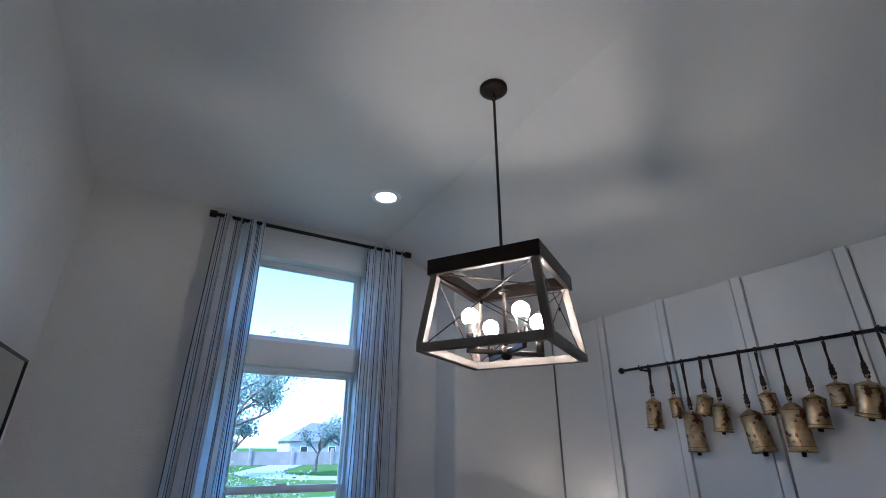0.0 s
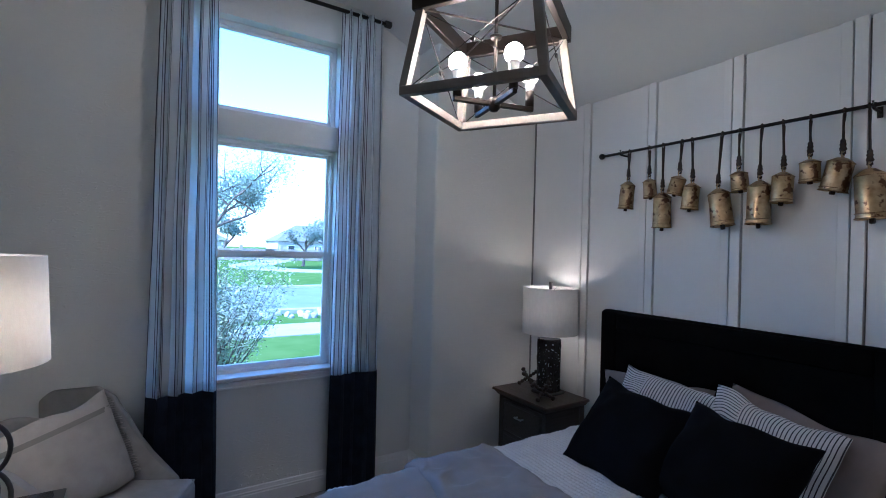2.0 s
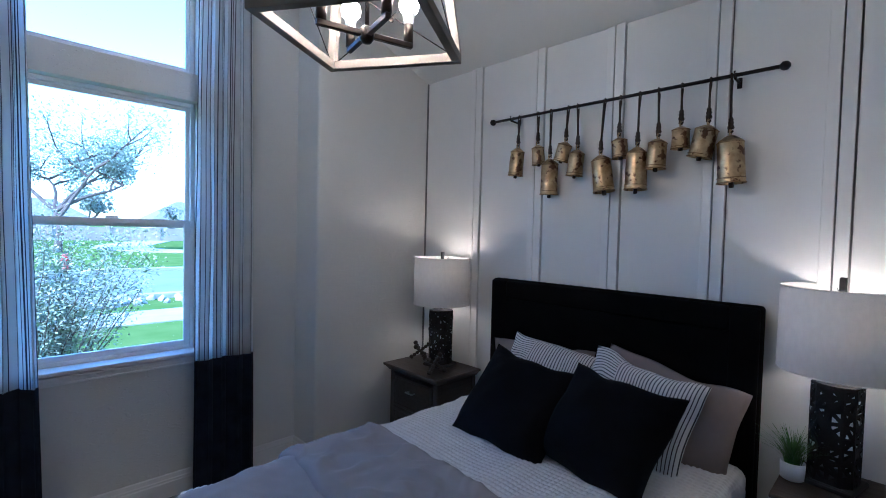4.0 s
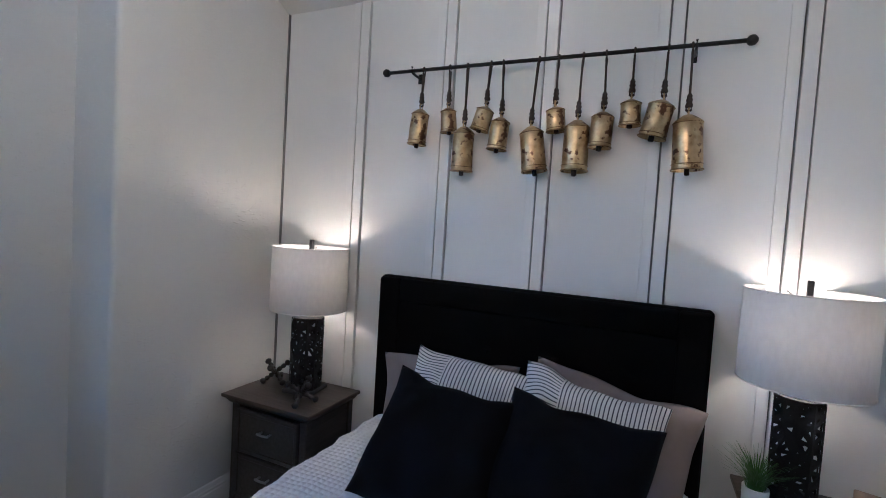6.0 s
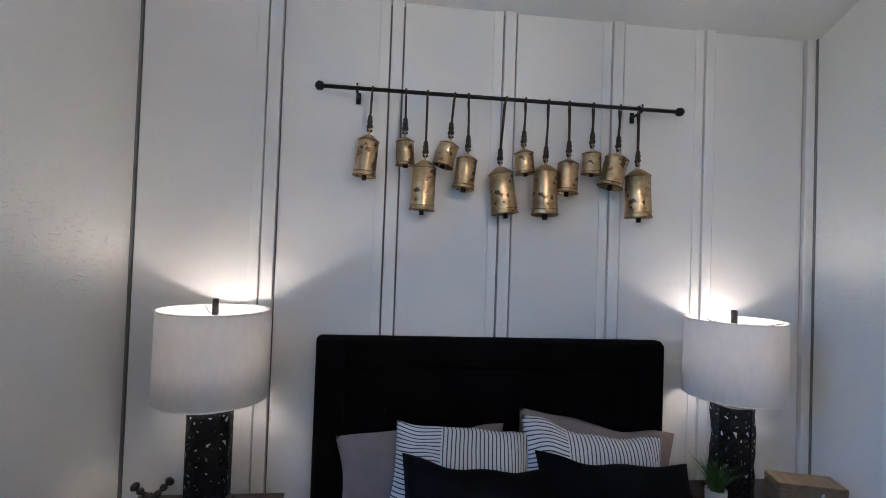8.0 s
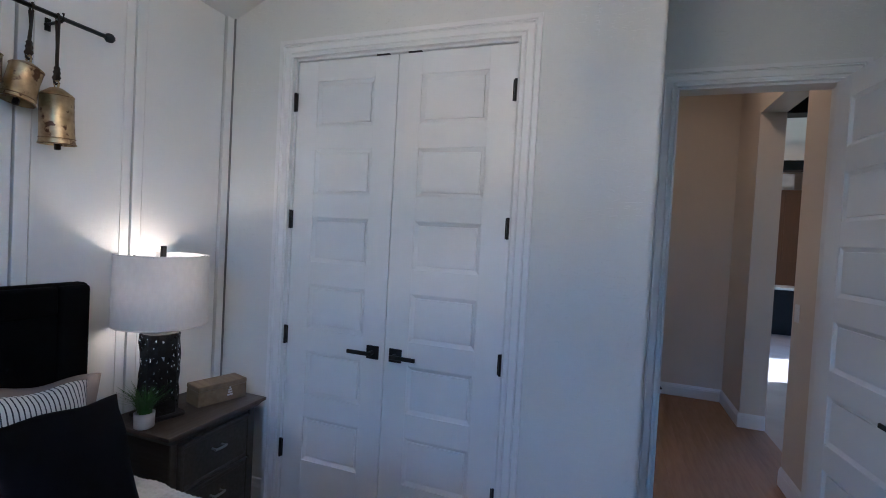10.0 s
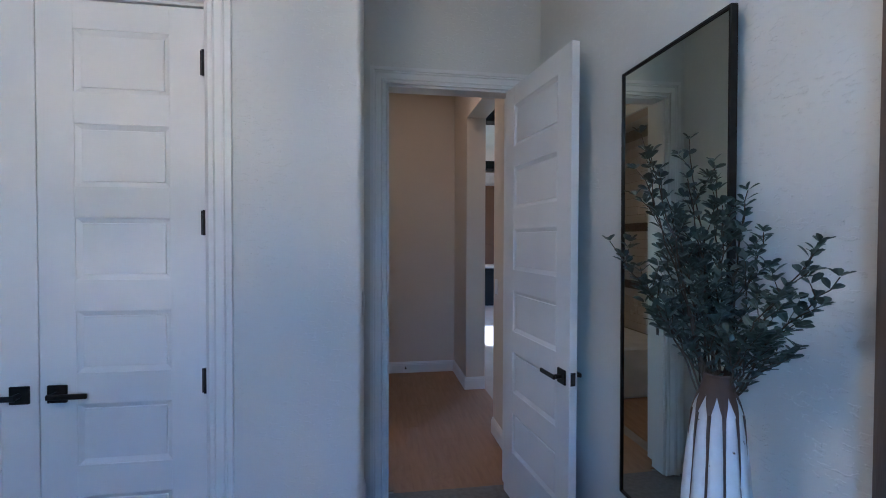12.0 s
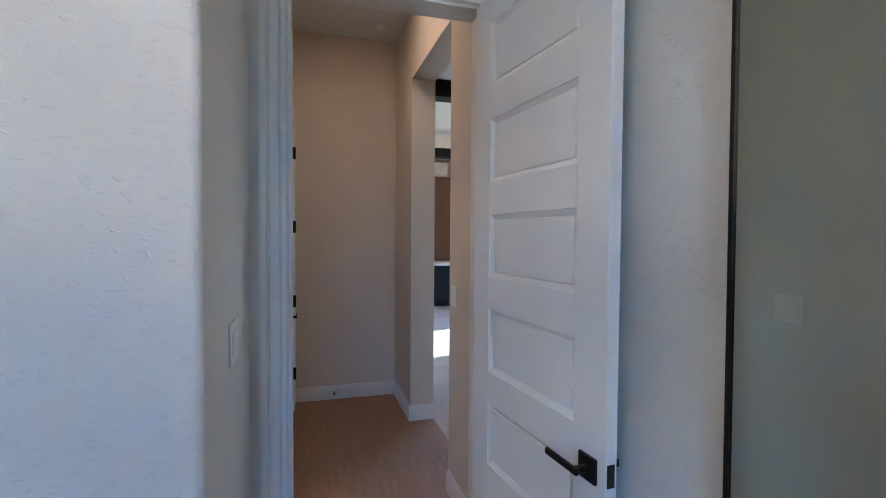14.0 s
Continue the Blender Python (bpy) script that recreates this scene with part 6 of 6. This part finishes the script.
def tree(at, h, spread, label, seed, nl, leaf, lean=0.0):
    rnd = random.Random(seed)
    t = thing("tree", label, "tree", at=(at[0], at[1], GZ))
    bm = bmesh.new()
    tips = []

    def limb(p, d, ln, r, depth):
        pts, rad = [p.copy()], [r]
        for i in range(5):
            d = (d + Vector((rnd.uniform(-1, 1), rnd.uniform(-1, 1), rnd.uniform(-0.5, 0.7))) * 0.22).normalized()
            p = p + d * ln / 5
            pts.append(p.copy())
            rad.append(r * (1 - 0.12 * (i + 1)))
        tube(bm, pts, r, 7, False, rad)
        if depth == 3:
            tips.append((p, spread * 0.15))
            return
        for k in range(3 if depth else 5):
            a = rnd.uniform(0, 6.28)
            o = Vector((math.cos(a), math.sin(a), rnd.uniform(0.0, 0.7))).normalized()
            limb(pts[-1 - (k % 2)].copy(), (d * 0.5 + o).normalized(), ln * rnd.uniform(0.62, 0.85) if depth else spread * 0.42, r * 0.58, depth + 1)
            if depth == 2:
                tips.append((pts[3], spread * 0.12))
    limb(Vector((0, 0, 0)), Vector((lean, 0, 1)).normalized(), h * 0.32, h * 0.03, 0)
    part("trunk", bm, BARK, t)
    bm = bmesh.new()
    crown(bm, tips, nl, leaf, rnd)
    tagged(part("crown", bm, FOL1, t), kind="stuff")
    return t


tree((3.4, 38), 8.6, 9.6, "spreading live oak on the far lawn", 3, 150, 0.10, 0.22)
tree((-3.0, 52), 9.5, 8.0, "spreading live oak behind the road", 4, 50, 0.15, -0.1)
tree((12.9, 46), 6.0, 2.6, "slim young oak beside the path", 6, 26, 0.11, 0.05)
tree((24.0, 70), 8.0, 6.0, "dark oak in front of the houses", 7, 22, 0.22, 0.0)
tree((9.0, 75), 7.0, 6.0, "low broad oak near the fence", 9, 22, 0.22, 0.0)
shrub = thing("shrub", "grey-green leafy shrub outside the window", "shrub", at=(0.50, 6.1, GZ))
shrub.scale = (1.12, 1.12, 1.03)
rnd = random.Random(14)
bm, bl = bmesh.new(), bmesh.new()
for k in range(110):
    a, e = rnd.uniform(0, 6.28), rnd.uniform(0.1, 1.0)
    d = Vector((math.cos(a) * e, math.sin(a) * e, 1.15)).normalized()
    p, pts = Vector((rnd.uniform(-0.25, 0.25), rnd.uniform(-0.25, 0.25), 0)), []
    ln = rnd.uniform(1.1, 1.72)
    for i in range(9):
        pts.append(p.copy())
        d = (d + Vector((rnd.uniform(-1, 1), rnd.uniform(-1, 1), rnd.uniform(-0.4, 0.6))) * 0.14).normalized()
        p = p + d * ln / 8
        if i > 1:
            for q in range(46):
                o = Vector((rnd.uniform(-1, 1), rnd.uniform(-1, 1), rnd.uniform(-0.4, 1))).normalized()
                leaf_blade(bl, p + o * rnd.uniform(0, 0.13), o, Vector((rnd.uniform(-1, 1), rnd.uniform(-1, 1), 1)), rnd.uniform(0.016, 0.034), rnd.uniform(0.0055, 0.010))
    tube(bm, pts, 0.008, 5, False, [0.010 - 0.001 * i for i in range(9)])
part("stems", bm, BARK, shrub)
tagged(part("foliage", bl, FOL2, shrub), kind="stuff")
fc = thing("garden_fence", "long pale fence with square posts across the lawn", "fence", at=(0, 64, GZ))
for k in range(24):
    part("post", abox(-40 + k * 5 - 0.2, -40 + k * 5 + 0.2, -0.2, 0.2, 0, 2.0, bevel=0.03), FENCE, fc)
    part("panel", abox(-39.8 + k * 5, -35.2 + k * 5, -0.08, 0.08, 0.05, 1.55), FENCE, fc)


def house(x, y, w, d, h, label):
    hs = thing("house", label, "house", "houses beyond the fence", (x, y, GZ))
    part("wall", abox(-w / 2, w / 2, -d / 2, d / 2, 0, h), BRICKP, hs)
    bm = bmesh.new()
    o = 0.5
    v = [bm.verts.new(p) for p in ((-w / 2 - o, -d / 2 - o, h), (w / 2 + o, -d / 2 - o, h), (w / 2 + o, d / 2 + o, h), (-w / 2 - o, d / 2 + o, h), (-w / 2 + d * 0.45, 0, h + d * 0.33), (w / 2 - d * 0.45, 0, h + d * 0.33))]
    for f in ((0, 1, 5, 4), (1, 2, 5), (2, 3, 4, 5), (3, 0, 4), (3, 2, 1, 0)):
        bm.faces.new([v[i] for i in f])
    part("roof", bm, ROOF, hs)
    for k in range(3):
        wx = -w / 2 + w * (k + 0.5) / 3
        wi = part("window", abox(wx - 0.8, wx + 0.8, -d / 2 - 0.06, -d / 2 - 0.001, 0.9, 2.3), WHITE, hs)
        part("pane", abox(wx - 0.7, wx + 0.7, -d / 2 - 0.08, -d / 2 - 0.061, 1.0, 2.2), DARKTOP, wi)


house(6, 118, 17, 11, 3.0, "pale brick house with dark hipped roof")
house(33, 112, 18, 12, 3.2, "pale brick house with a broad dark roof")
house(60, 118, 16, 11, 3.0, "pale brick house with dark roof, far off")
hyd = thing("fire_hydrant", "small red fire hydrant beside the road", "hydrant", at=(2.35, 22.6, GZ))
RED = mat("red_paint", (0.45, 0.03, 0.03), 0.5)
part("barrel", lathe(bmesh.new(), [(0, 0), (0.16, 0), (0.16, 0.05), (0.11, 0.07), (0.11, 0.5), (0.14, 0.53), (0.12, 0.62), (0.04, 0.72), (0, 0.74)], 16), RED, hyd, "", True)
part("outlet", tube(bmesh.new(), [(-0.19, 0, 0.42), (0.19, 0, 0.42)], 0.06, 10), RED, hyd)

# ---- hall floor planks ----
fl = structure("floor_hall", abox(HX0 - 0.195, HX1 + 0.12, HY, YD - 0.06, -0.12, -0.008), GROUT, "brown oak plank floor of the hall")
n = PLANK.node_tree.nodes
oi, hs_ = n.new("ShaderNodeObjectInfo"), n.new("ShaderNodeHueSaturation")
mr = n.new("ShaderNodeMapRange")
mr.inputs["To Min"].default_value, mr.inputs["To Max"].default_value = 0.95, 1.05
PLANK.node_tree.links.new(oi.outputs["Random"], mr.inputs[0])
PLANK.node_tree.links.new(mr.outputs[0], hs_.inputs["Value"])
src = n["Principled BSDF"].inputs["Base Color"].links[0].from_socket
PLANK.node_tree.links.new(src, hs_.inputs["Color"])
PLANK.node_tree.links.new(hs_.outputs[0], n["Principled BSDF"].inputs["Base Color"])
pm = bpy.data.meshes.new("plank")
bm = abox(0, 0.1271, -0.6, 0.6, -0.0075, 0.0, bevel=0.0004)
bm.to_mesh(pm)
bm.free()
pm.materials.append(PLANK)
for c in range(9):
    x = HX0 - 0.195 + c * 0.1275
    for r in range(-1, 3):
        y = -3.0 + r * 1.2005 + (c * 0.47) % 1.2
        y0, y1 = max(HY, y - 0.6), min(YD - 0.06, y + 0.6)
        if y1 - y0 < 0.05:
            continue
        ob = new("plank", pm)
        ob.parent = fl
        ob.matrix_basis = Matrix.Translation((x, (y0 + y1) / 2, 0)) @ Matrix.Diagonal((1, (y1 - y0 - 0.0006) / 1.2, 1, 1))
